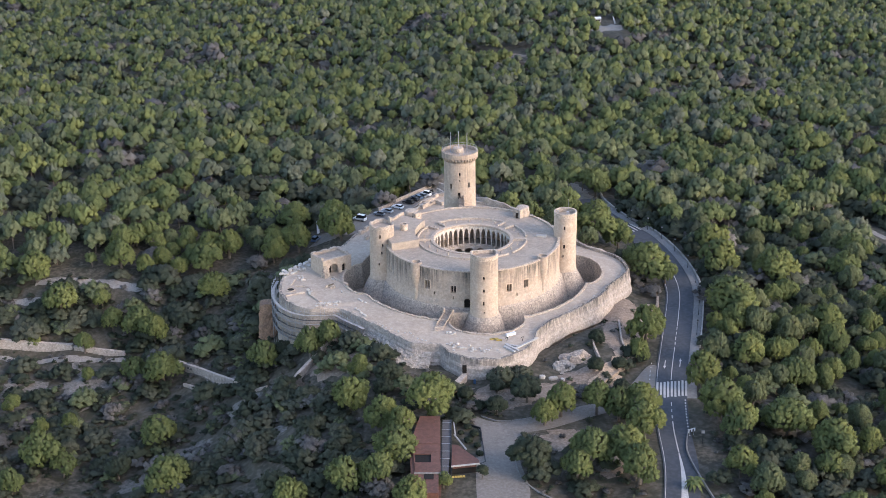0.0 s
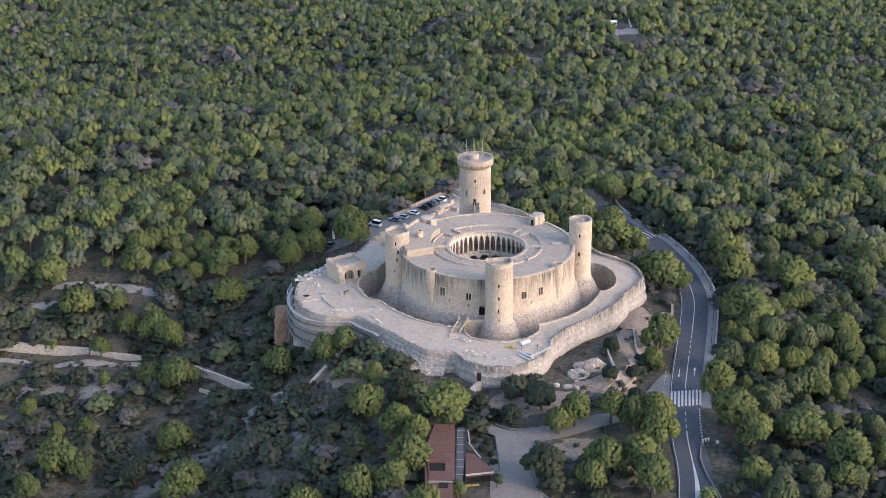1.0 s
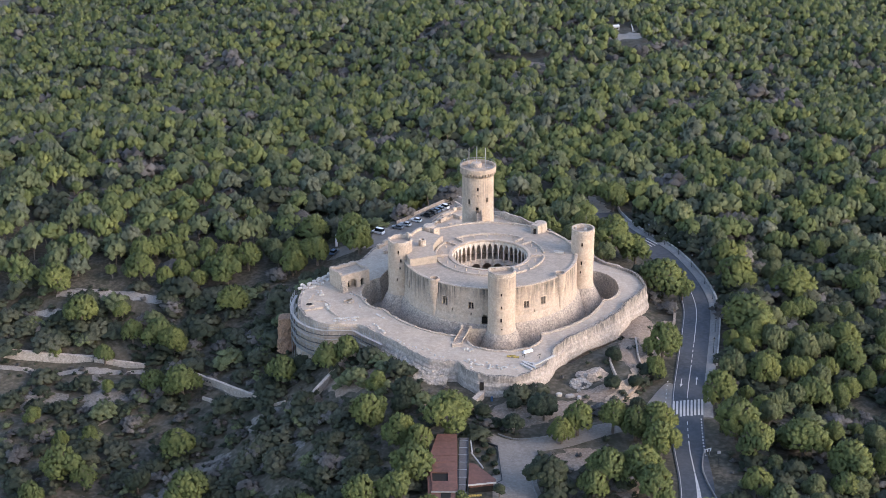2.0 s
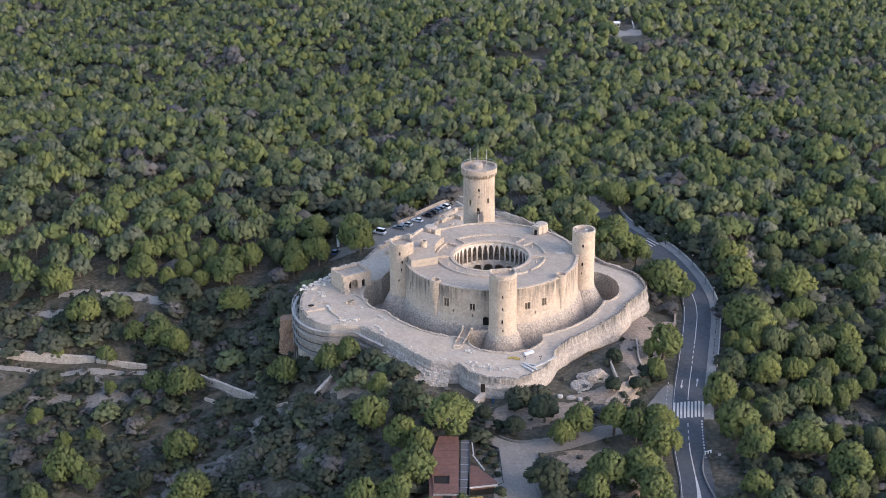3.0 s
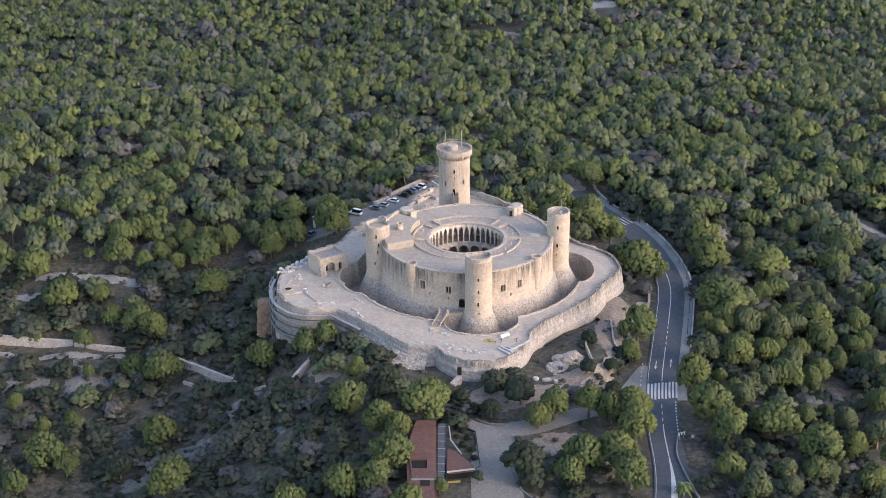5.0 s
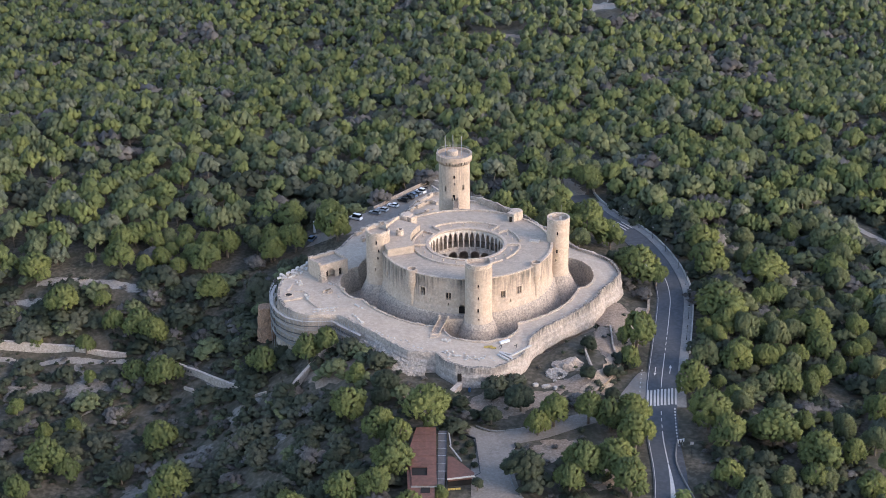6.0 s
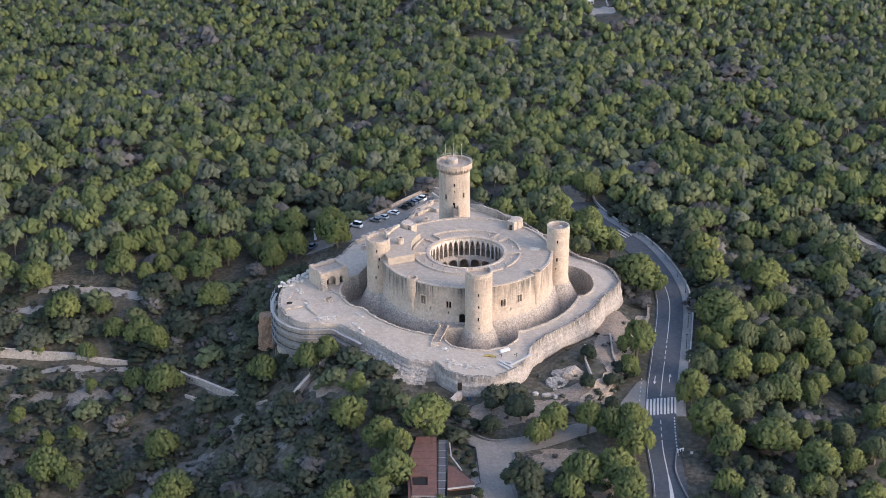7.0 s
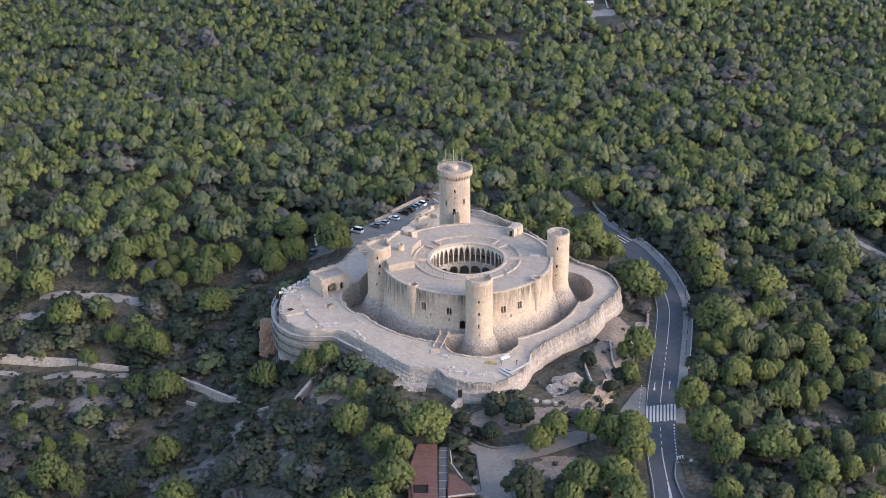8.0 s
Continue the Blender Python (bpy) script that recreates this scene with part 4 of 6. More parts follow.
part("wall", Shape().bar((-15.9, 90.0, 2.6), (-15.0, 92.0, 2.6), 0.7, 3.2), RETAINING, pw)
for p, q in (((-12.5, 84), (-9.0, 78)), ((-13.5, 90.5), (-7, 86))):
    part("wall", Shape().bar((*p, 3.0), (*q, 3.0), 0.6, 2.6), RETAINING, pw)
pole = thing("sign_pole", "tall pale information column under the pines", "sign", at=(-52.2, 55.0, float(ground_z(-52.2, 55.0))))
part("board", Shape().box(0, 0, 0, 0.9, 0.3, 4.2, 10), WHITE_CAR, pole)

# ---- the gatehouse on the terrace ----
def panel(length, high, thick, holes):
    """A wall along +x with arched or flat openings (start, end, height, arched)."""
    s, x = Shape(), 0.0
    for a, b, h, arched in sorted(holes):
        s.box((x + a) / 2, 0, 0, a - x, thick, high)
        n = 10 if arched else 1
        for i in range(n):
            u0, u1 = a + (b - a) * i / n, a + (b - a) * (i + 1) / n
            r = (b - a) / 2
            t = ((u0 + u1) / 2 - (a + b) / 2) / r
            z = h - r + r * math.sqrt(max(0, 1 - t * t)) if arched else h
            s.box((u0 + u1) / 2, 0, z, u1 - u0, thick, high - z)
        x = b
    return s.box((x + length) / 2, 0, 0, length - x, thick, high)


gate = thing("gatehouse", "ruined square stone gatehouse with arched doorways on the terrace", "gatehouse", at=(-44.4, -2.8, TERRACE_Z), rz=36)
GW, GD, GH = 9.8, 7.2, 5.0
front = part("wall", panel(GW, GH, 0.9, [(2.1, 5.3, 3.3, True), (6.6, 7.8, 2.6, True)]), STONE_WARM, gate, "front wall with two arched openings")
front.location.y = 0.45
part("wall", Shape().box(GW / 2, GD - 0.45, 0, GW, 0.9, GH + 0.3), STONE_WARM, gate)
for x in (0.46, GW - 0.46):
    part("wall", Shape().box(x, GD / 2, 0, 0.9, GD - 1.82, GH + 0.2), STONE_WARM, gate)
part("roof", Shape().box(GW / 2, GD / 2, GH - 0.7, GW - 1.8, GD - 1.8, 0.3), PAVED, gate, "flat sunk roof")
part("door", Shape().box(7.2, 1.1, 0, 1.3, 0.12, 2.7), DARK, gate, "dark inner doorway")
part("door", Shape().box(3.0, 1.6, 0, 1.2, 0.12, 3.2), DARK, gate, "dark inner doorway")
part("inner_wall", Shape().box(4.2, 2.4, 0, 3.6, 0.3, 4.0), STONE_WARM, gate)
for x, y, w, h in ((0.9, GD - 0.45, 1.6, 0.4), (4.4, GD - 0.45, 2.2, 0.3), (7.6, GD - 0.45, 1.8, 0.4), (9.3, 2.5, 0.8, 0.25), (0.5, 2.0, 0.9, 0.3)):
    part("merlon", Shape().box(x, y, GH + 0.2, w, 0.85 if w > 1 else 1.6, h), STONE, gate)
buttress = part("buttress", Shape().add([(-0.2, -1.6, -0.1), (1.8, -1.3, -0.1), (1.8, 0.1, -0.1), (-0.9, 0.1, -0.1), (0.1, 0.0, 3.6), (1.2, 0.0, 3.2)], [(0, 1, 5, 4), (1, 2, 5), (0, 4, 3), (3, 2, 1, 0), (2, 3, 4, 5)]), RUBBLE, gate, "collapsed rubble against the corner")

# ---- scaffolding round the terrace's bulge ----
scaffold = thing("scaffolding", "grey steel scaffolding with plank decks against the retaining wall", "scaffolding")
SC = np.arange(182, 228.1, 1.0)
LEVELS = (5.7, 2.9, 0.1, -2.7)
for z in (4.3, 1.5, -1.3):
    r0 = outer_r(SC)
    part("ledger", polar([(r0 + 2.1, z), (r0 + 2.45, z), (r0 + 2.45, z - 0.22), (r0 + 2.1, z - 0.22), (r0 + 2.1, z)], SC, False), STEEL_GREY, scaffold, "dark grey ledger boards")
for z in LEVELS:
    for a in np.arange(182, 227.5, 2.5):
        turns = np.linspace(a, a + 2.42, 4)
        dz = z + 0.05 * math.sin(a * 7)
        r0 = outer_r(turns)
        part("deck", polar([(r0 + 1.5, dz), (r0 + 2.35, dz), (r0 + 2.35, dz - 0.12), (r0 + 1.5, dz - 0.12), (r0 + 1.5, dz)], turns, False), SCAFFOLD, scaffold)
    for up in (0.55, 1.05):
        part("rail", polar([(outer_r(SC) + 2.42, z + up), (outer_r(SC) + 2.42, z + up + 0.08), (outer_r(SC) + 2.5, z + up + 0.08), (outer_r(SC) + 2.5, z + up), (outer_r(SC) + 2.42, z + up)], SC, False), STEEL, scaffold)
standard = Shape().box(0, 0, -9.0, 0.09, 0.09, 16.3).mesh("standard", STEEL)
for a in np.arange(182, 228.1, 2.5):
    for off in (1.15, 2.46):
        r = float(outer_r(a)) + off
        ob = part("standard", standard, None, scaffold)
        ob.matrix_local = pose(r * math.cos(radians(a)), r * math.sin(radians(a)), 0)
for k, a in enumerate(np.arange(184, 226, 4.0)):
    z = LEVELS[k % 3 + 1]
    r0, r1 = float(outer_r(a)) + 2.5, float(outer_r(a + 2)) + 2.5
    part("brace", Shape().bar((r0 * math.cos(radians(a)), r0 * math.sin(radians(a)), z), (r1 * math.cos(radians(a + 2)), r1 * math.sin(radians(a + 2)), z + 2.2), 0.09), STEEL, scaffold)


# ---- loose stones and site clutter on the terrace ----
def stone(name, size, at, rz, label, group, seed, mat=None, category="stone block"):
    """A rough-hewn block: a box of three rings with knocked corners."""
    r = np.random.default_rng(seed)
    s = Shape()
    for z, f in ((0, 0.94), (0.35, 1.0), (0.8, 0.97), (1.0, 0.82)):
        for i in range(8):
            a = radians(45 * i + 22)
            q = max(abs(math.cos(a)), abs(math.sin(a)))
            k = f * (0.92 + 0.16 * r.random()) / q
            s.v.append((math.cos(a) * k * size[0] / 2, math.sin(a) * k * size[1] / 2, z * size[2]))
    s.f = [(k * 8 + i, k * 8 + (i + 1) % 8, (k + 1) * 8 + (i + 1) % 8, (k + 1) * 8 + i) for k in range(3) for i in range(8)] + [tuple(range(24, 32)), tuple(range(7, -1, -1))]
    ob = part(name, s, mat or WHITE_ROCK)
    ob.matrix_world = pose(*at, 0, 0, rz)
    return tagged(ob, label, category, group)


sr = np.random.default_rng(11)


def stone_row(p, q, count, size, label, group, spread=0.4):
    p, q = np.array(p, float), np.array(q, float)
    rz = math.degrees(math.atan2(*(q - p)[::-1]))
    for k in range(count):
        c = p + (q - p) * (k + 0.5) / count + sr.normal(0, spread, 2) * 0.5
        f = sr.uniform(0.5, 1.05)
        stone("stone_block", (size[0] * f, size[1] * sr.uniform(0.5, 1.0), size[2] * sr.uniform(0.45, 0.9)), (*c, TERRACE_Z - 0.02), rz + sr.normal(0, 14), label, group, int(sr.integers(1e6)))


PALE = "rough white limestone block lying on the terrace"
stone_row((-44.6, -22.6), (-37.6, -21.4), 12, (0.75, 1.1, 0.7), PALE, "blocks stacked along the terrace edge", 0.3)
stone_row((-44.8, -23.8), (-37.8, -22.8), 9, (0.9, 0.9, 0.45), PALE, "blocks stacked along the terrace edge", 0.3)
stone_row((-33.4, -25.2), (-29.4, -31.4), 9, (0.8, 1.0, 0.6), PALE, "blocks laid out beside the moat path")
stone_row((-33.2, -18.7), (-30.4, -21.6), 5, (0.9, 1.0, 0.5), PALE, "blocks laid out beside the moat path")
stone_row((-48.2, -12.2), (-46.4, -16.2), 8, (0.8, 1.0, 0.7), PALE, "blocks heaped by the gatehouse", 0.8)
stone_row((-52.2, -2.8), (-49.8, -6.4), 9, (0.8, 0.9, 0.8), PALE, "blocks heaped by the gatehouse", 1.1)
stone_row((-57.8, -1.5), (-48.3, 9.8), 20, (1.6, 1.3, 1.0), "big tumbled white boulder on the broken terrace edge", "boulders on the terrace edge", 1.2)
stone_row((-56.0, -2.5), (-47.5, 7.5), 14, (1.4, 1.1, 0.8), "big tumbled white boulder on the broken terrace edge", "boulders on the terrace edge", 1.2)
stone_row((-42.0, -4.0), (-37.2, -7.5), 6, (0.9, 0.7, 0.5), PALE, "blocks in a line before the gatehouse", 0.3)
stone_row((-38.8, -11.5), (-37.8, -15.0), 4, (0.7, 0.7, 0.5), PALE, "blocks in a line before the gatehouse", 0.3)
stone_row((-7.0, -41.0), (-4.6, -42.6), 5, (1.2, 1.0, 0.8), "white rubble block heaped by the bridge", "rubble by the bridge", 0.8)
stone_row((-5.5, -50.5), (7.0, -52.5), 20, (0.9, 0.8, 0.45), "broken pale stone on the bastion's rim", "broken stones on the bastion", 2.2)
stone_row((-7.0, -47.8), (-1.5, -51.5), 9, (1.1, 0.9, 0.6), "broken pale stone on the bastion's rim", "broken stones on the bastion", 1.0)
stone_row((-26.0, -36.0), (-12.0, -46.5), 16, (0.7, 0.6, 0.35), "broken pale stone along the retaining wall's head", "broken stones on the wall head", 1.0)
stone_row((18.5, -38.5), (38.0, -14.5), 22, (0.9, 0.7, 0.4), "broken pale stone along the parapet's head", "broken stones on the parapet", 0.7)

heap = thing("cannon_base", "old weathered stone and timber winch heap on the terrace", "ruin", at=(-41.6, -10.4, TERRACE_Z))
for k in range(9):
    a = k * 40
    part("stone", Shape().box(1.2 * math.cos(radians(a)), 1.0 * math.sin(radians(a)), -0.05, 0.9, 0.6, 0.35 + 0.25 * (k % 3), a + 20), STONE, heap)
part("timber", Shape().bar((-1.0, -0.2, 0.5), (1.0, 0.5, 0.9), 0.3), WOOD, heap)
well = thing("well_opening", "round dark well mouth sunk in the terrace", "well", at=(-53.0, -12.6, TERRACE_Z))
part("rim", Shape().lathe([(1.0, 0.02), (1.0, 0.3), (1.35, 0.3), (1.4, 0.0)], 18), STONE, well)
part("shaft", Shape().lathe([(0, 0.16), (1.02, 0.16)], 18), DARK, well, "dark water hole")
for line, label in (([(-54.0, -16.8), (-48.8, -14.4)], "low stone footing crossing the terrace"), ([(-52.0, -9.8), (-48.0, -10.6), (-46.6, -13), (-46.2, -17), (-43.5, -21)], "curved low stone footing on the terrace"), ([(-41.5, -3.2), (-36.6, -9.0)], "straight low stone footing by the gatehouse"),
                    ([(-53.4, -9.4), (-52.8, -5)], "short stone footing near the well")):
    f = thing("low_wall", label, "wall", "stone footings on the terrace")
    for p, q in zip(line, line[1:]):
        part("course", Shape().bar((*p, TERRACE_Z + 0.1), (*q, TERRACE_Z + 0.1), 0.7, 0.6), STONE, f)
for x, y, rz in ((5.6, -45.4, 4), (6.4, -45.2, 8), (7.4, -45.9, -4)):
    b = thing("barrier", "yellow plastic site barrier lying on the terrace", "barrier", "yellow barriers", at=(x, y, TERRACE_Z), rz=rz)
    part("board", Shape().box(0, 0, 0.02, 1.6, 0.5, 0.35), YELLOW, b)
    part("foot", Shape().box(0.6, 0, 0, 0.2, 0.8, 0.1), DARK_STEEL, b)
pallet = thing("wrapped_pallet", "long white wrapped bundle on the terrace", "bundle", at=(10.6, -42.7, TERRACE_Z), rz=34)
part("bundle", Shape().box(0, 0, 0.12, 2.9, 0.9, 0.6), WHITE_CAR, pallet)
part("skid", Shape().box(0, 0, 0, 2.6, 0.8, 0.12), WOOD, pallet)
for p, q in (((9.2, -49.0), (12.4, -52.6)), ((8.6, -50.0), (11.4, -53.3)), ((11.6, -51.4), (17.8, -45.0)), ((9.0, -48.6), (12.6, -50.4))):
    b = thing("beam", "pale squared timber beam lying over the bastion's pit", "beam", "beams over the pit")
    part("beam", Shape().bar((*p, TERRACE_Z + 0.3), (*q, TERRACE_Z + 0.35), 0.55, 0.4), PALE_BEAM, b)
for x, y in ((9.4, -46.5), (13.6, -46.2)):
    b = thing("winch_frame", "bent dark steel frame standing at the pit", "frame", "frames at the pit", at=(x, y, TERRACE_Z))
    part("leg", Shape().bar((0, 0, 0), (0.3, 0.1, 1.3), 0.12), DARK_STEEL, b)
    part("arm", Shape().bar((0.3, 0.1, 1.3), (-0.5, 0, 0.9), 0.12), DARK_STEEL, b)
bd = thing("postern_door", "small dark doorway in the bastion wall", "door", kind="structure")
part("door", Shape().box(-1.9, -57.85, 3.6, 1.1, 0.35, 2.3, 8), DARK, bd)
ramp = thing("stone_ramp", "pale stone ramp rising to the postern door", "ramp", kind="structure")
part("ramp", Shape().prism([(-2.6, -58.4), (-1.2, -58.6), (-5.6, -67.0), (-7.2, -66.2)], lambda x, y: 0.0, lambda x, y: 3.5 + (y + 58.5) * 0.12), RETAINING, ramp)
barrel = thing("blue_drum", "blue plastic drum at the foot of the bastion", "drum", at=(0.8, -60.0, float(ground_z(0.8, -60.0))))
part("drum", Shape().lathe([(0, 0), (0.32, 0), (0.35, 0.5), (0.32, 1.2), (0, 1.2)], 12), BLUE, barrel)

# back walls right of the keep
for line, label in (([(-2, 61), (2.1, 60), (10.7, 56.5), (18, 50.5)], "curved stone wall of the rear terrace"),):
    w = thing("stone_wall", label, "wall", kind="structure")
    for p, q in zip(line, line[1:]):
        part("wall", Shape().bar((*p, 6.9), (*q, 6.9), 0.7, 2.4), RETAINING, w)

wr = np.random.default_rng(21)
ragged = thing("stone_wall", "ragged broken wall on the rear of the terrace", "wall", kind="structure")
for line in ([(-36.2, 31.5), (-31.5, 38.2), (-23.5, 44.2), (-19.5, 51.0), (-15.8, 60.5), (-12, 66)], [(-23, 44), (-17, 47), (-13, 52)], [(-34, 27), (-28, 32), (-27, 37)], [(-17, 55), (-13, 60), (-10, 58)]):
    p = along(line, 1.5)
    for q, r in zip(p, p[1:]):
        part("stone", Shape().bar((*q, TERRACE_Z + 0.2), (*r, TERRACE_Z + 0.2), wr.uniform(0.6, 1.1), wr.uniform(0.9, 2.6)), STONE, ragged)
for k in range(40):
    x, y = wr.uniform(-34, -9), wr.uniform(30, 62)
    if 40 < math.hypot(x, y) < float(outer_r(math.degrees(math.atan2(y, x)))) - 2 and math.hypot(x + 4, y - 39.3) > 13:
        stone("stone_block", (wr.uniform(0.6, 1.4), wr.uniform(0.5, 1.0), wr.uniform(0.3, 0.7)), (x, y, TERRACE_Z - 0.02), wr.uniform(0, 90), "broken stone on the rear of the terrace", "stones behind the castle", k + 50, STONE)

# ---- outworks on the western slope ----
def slope_wall(line, high, thick, label, mat=None, lift=0.0):
    w = thing("stone_wall", label, "wall", kind="structure")
    p = along(line, 3.0)
    z = ground_z(p[:, 0], p[:, 1]) + lift
    t = np.arange(len(z))
    z = 0.1 * z + 0.9 * np.polyval(np.polyfit(t, z, 1), t)
    z = z + 0.8 * max(0.0, float(np.max(ground_z(p[:, 0], p[:, 1]) + lift - z)))
    for q, r, z0, z1 in zip(p, p[1:], z, z[1:]):
        z0, z1 = float(z0), float(z1)
        part("wall", roughen(Shape().bar((*q, z0 + high / 2 - 1.5), (*r, z1 + high / 2 - 1.5), thick, high + 3.0), 0.06, 0.5), mat or RETAINING, w)
    return w


slope_wall([(-170, 3), (-146.3, 2.0), (-123.5, 1.1)], 1.8, 1.1, "long pale stone wall along the slope path")
slope_wall([(-123, 0.6), (-115, -0.5), (-106.5, -2.0)], 1.3, 0.9, "lower end of the stone wall on the slope")
slope_wall([(-92.6, -8.6), (-84.5, -16.2), (-75, -25.4), (-65.7, -34.7)], 1.7, 0.9, "pale stone wall descending the slope")
slope_wall([(-84, -24), (-77, -30), (-73, -32)], 0.8, 0.6, "short broken wall on the slope")
slope_wall([(-66, -30), (-58, -37)], 0.5, 0.6, "low broken wall among the scrub")
slope_wall([(-48.5, -48.6), (-43.2, -40), (-38.2, -31.6)], 2.2, 0.9, "pale stone wall climbing to the terrace")
slope_wall([(-38.2, -32.0), (-33, -33.6), (-26, -38)], 1.4, 0.7, "stone wall at the terrace's foot")
slope_wall([(-81.1, 4.9), (-76.4, 8.0)], 1.0, 0.7, "short pale wall in the dark scrub")
slope_wall([(-62.5, -41.0), (-56, -43.5)], 0.6, 0.6, "low broken wall among the scrub")
for line, wide, label, mat in (([(-170, -3.6), (-146, -3.9), (-124.8, -4.2), (-104, -5.1)], 3.0, "pale stony footpath below the long wall", PATHWAY), ([(-156, 21.5), (-143, 20.2), (-133, 20.9)], 2.6, "pale dusty track through the scrub", PATHWAY),
                               ([(-142, 29.0), (-134, 30.4), (-123.4, 31.5), (-109, 27.0), (-98, 28.5), (-90, 33)], 3.6, "pale dusty track through the scrub", PATHWAY), ([(-86, -13), (-78, -22), (-70, -31), (-61, -38)], 2.2, "earth path beside the slope wall", SCREE),
                               ([(-140, -5), (-138, -12), (-135, -19), (-136, -30)], 1.8, "pale erosion gully on the slope", SCREE), ([(-121, -6), (-118, -12), (-116, -18), (-124, -20), (-131, -25)], 2.2, "pale erosion gully on the slope", SCREE),
                               ([(-101.8, -20.2), (-106, -26), (-111, -31.8), (-118, -38)], 0.9, "thin footpath across the scrub", PATHWAY), ([(-46, -45), (-38, -36), (-30, -40), (-22, -48)], 3.0, "bare earth under the terrace wall", EARTH),
                               ([(41, 93), (40.5, 99), (39.5, 108), (36, 118)], 6.0, "pale dusty track leaving the road end", PATHWAY), ([(137, 80), (137, 72), (139, 64), (143, 60), (146, 50)], 3.4, "pale dusty track in the woods", PATHWAY), ([(96, 26), (104, 30), (113, 30)], 3.2, "pale bare strip among the pines", SCREE)):
    tagged(part("footpath", track(line, wide, 0.16), mat), label, "path", kind="structure")


def patch(cx, cy, rx, ry, seed, label, mat=None):
    """A bare patch with a ragged outline, lying on the slope."""
    s, n, rings = Shape(), 48, 6
    s.v.append((cx, cy, float(ground_z(cx, cy)) + 0.14))
    for k in range(1, rings + 1):
        for i in range(n):
            a = 6.2832 * i / n
            q = k / rings * (1 + 0.55 * noise.noise((math.cos(a) * 1.6 + seed, math.sin(a) * 1.6, 0.5)) + 0.3 * noise.noise((math.cos(a) * 5 + seed, math.sin(a) * 5, 3.5)))
            x, y = cx + rx * q * math.cos(a), cy + ry * q * math.sin(a)
            s.v.append((x, y, float(ground_z(x, y)) + (0.14 if k < rings else -0.1)))
    s.f = [(0, 1 + i, 1 + (i + 1) % n) for i in range(n)] + [(1 + (k - 1) * n + i, 1 + k * n + i, 1 + k * n + (i + 1) % n, 1 + (k - 1) * n + (i + 1) % n) for k in range(1, rings) for i in range(n)]
    tagged(part("bare_patch", s, mat or SCREE), label, "bare ground", kind="structure")


for k, (cx, cy, rx, ry) in enumerate(((-62, -47, 5, 4), (-77, -59, 8, 5), (-88, -70, 6, 5), (-133, -20, 8, 7), (-114, -20, 9, 7), (-70, -79, 7, 5), (-55, -72, 6, 5), (-66, -31, 6, 4), (-130, 30.5, 9, 3.2), (-106, 27.5, 8, 2.4), (-40, -39, 5, 4))):
    patch(cx, cy, rx, ry, k * 3.1, "pale stony bare patch on the scrub slope")
patch(88, 516, 9, 17, 3.3, "bare pale stony clearing in the far woods", PATHWAY)
patch(80, 505, 6, 8, 9.1, "bare pale stony clearing in the far woods", PATHWAY)
patch(-46, 49, 8, 7, 6.2, "bare grey earth under the pines by the car park", GRAVEL)
patch(18, 434, 20, 8, 5.7, "brown bare earth clearing in the far woods", EARTH)
for k, (cx, cy, rx, ry) in enumerate(((-38, -45, 9, 8), (45, -14, 7, 11), (40, -32, 5, 9), (30, -57, 9, 5), (10, -63, 8, 4), (24, -89, 11, 6), (30, -99, 9, 7), (8, -70, 9, 6), (-8, -64, 10, 4), (20, -64, 8, 5))):
    patch(cx, cy, rx, ry, k * 2.3 + 40, "bare brown earth below the castle", EARTH)
ruin = thing("red_ruin", "block of reddish eroded masonry beside the terrace", "ruin", at=(-60.6, -9.4, 0))
mr = np.random.default_rng(9)
s = Shape()
for k in range(9):
    zz, f = -9 + 11.0 * k / 8, 1.15 - 0.035 * k
    for i in range(18):
        a = radians(20 * i)
        q = f * (0.9 / max(abs(math.cos(a)), abs(math.sin(a))) ** 0.7) * mr.uniform(0.86, 1.12)
        s.v.append((2.9 * q * math.cos(a), 2.3 * q * math.sin(a), zz + mr.normal(0, 0.25)))
s.f = [(k * 18 + i, k * 18 + (i + 1) % 18, (k + 1) * 18 + (i + 1) % 18, (k + 1) * 18 + i) for k in range(8) for i in range(18)] + [tuple(range(144, 162))]
part("masonry", s, RED_EARTH, ruin)
crag = thing("rock_outcrop", "pale quarried rock outcrop below the terrace", "rock", at=(27.0, -49.5, 1.0))
cr = np.random.default_rng(5)
def boulder(cx, cy, wx, wy, high, seed):
    """A rounded, pitted dome of rock."""
    s = Shape()
    for j in range(9):
        up = math.pi / 2 * (1 - j / 8) - 0.25
        for i in range(22):
            a = 6.2832 * i / 22
            d = (math.cos(a) * math.cos(up), math.sin(a) * math.cos(up), math.sin(up))
            q = 1 + 0.30 * noise.noise((d[0] * 1.4 + seed, d[1] * 1.4, d[2] * 1.4)) + 0.20 * noise.noise((d[0] * 4 + seed, d[1] * 4, d[2] * 4)) + 0.08 * noise.noise((d[0] * 9, d[1] * 9 + seed, d[2] * 9))
            s.v.append((cx + wx * q * d[0], cy + wy * q * d[1], high * q * d[2]))
    s.f = [(j * 22 + i, (j + 1) * 22 + i, (j + 1) * 22 + (i + 1) % 22, j * 22 + (i + 1) % 22) for j in range(8) for i in range(22)] + [tuple(range(22))]
    return s


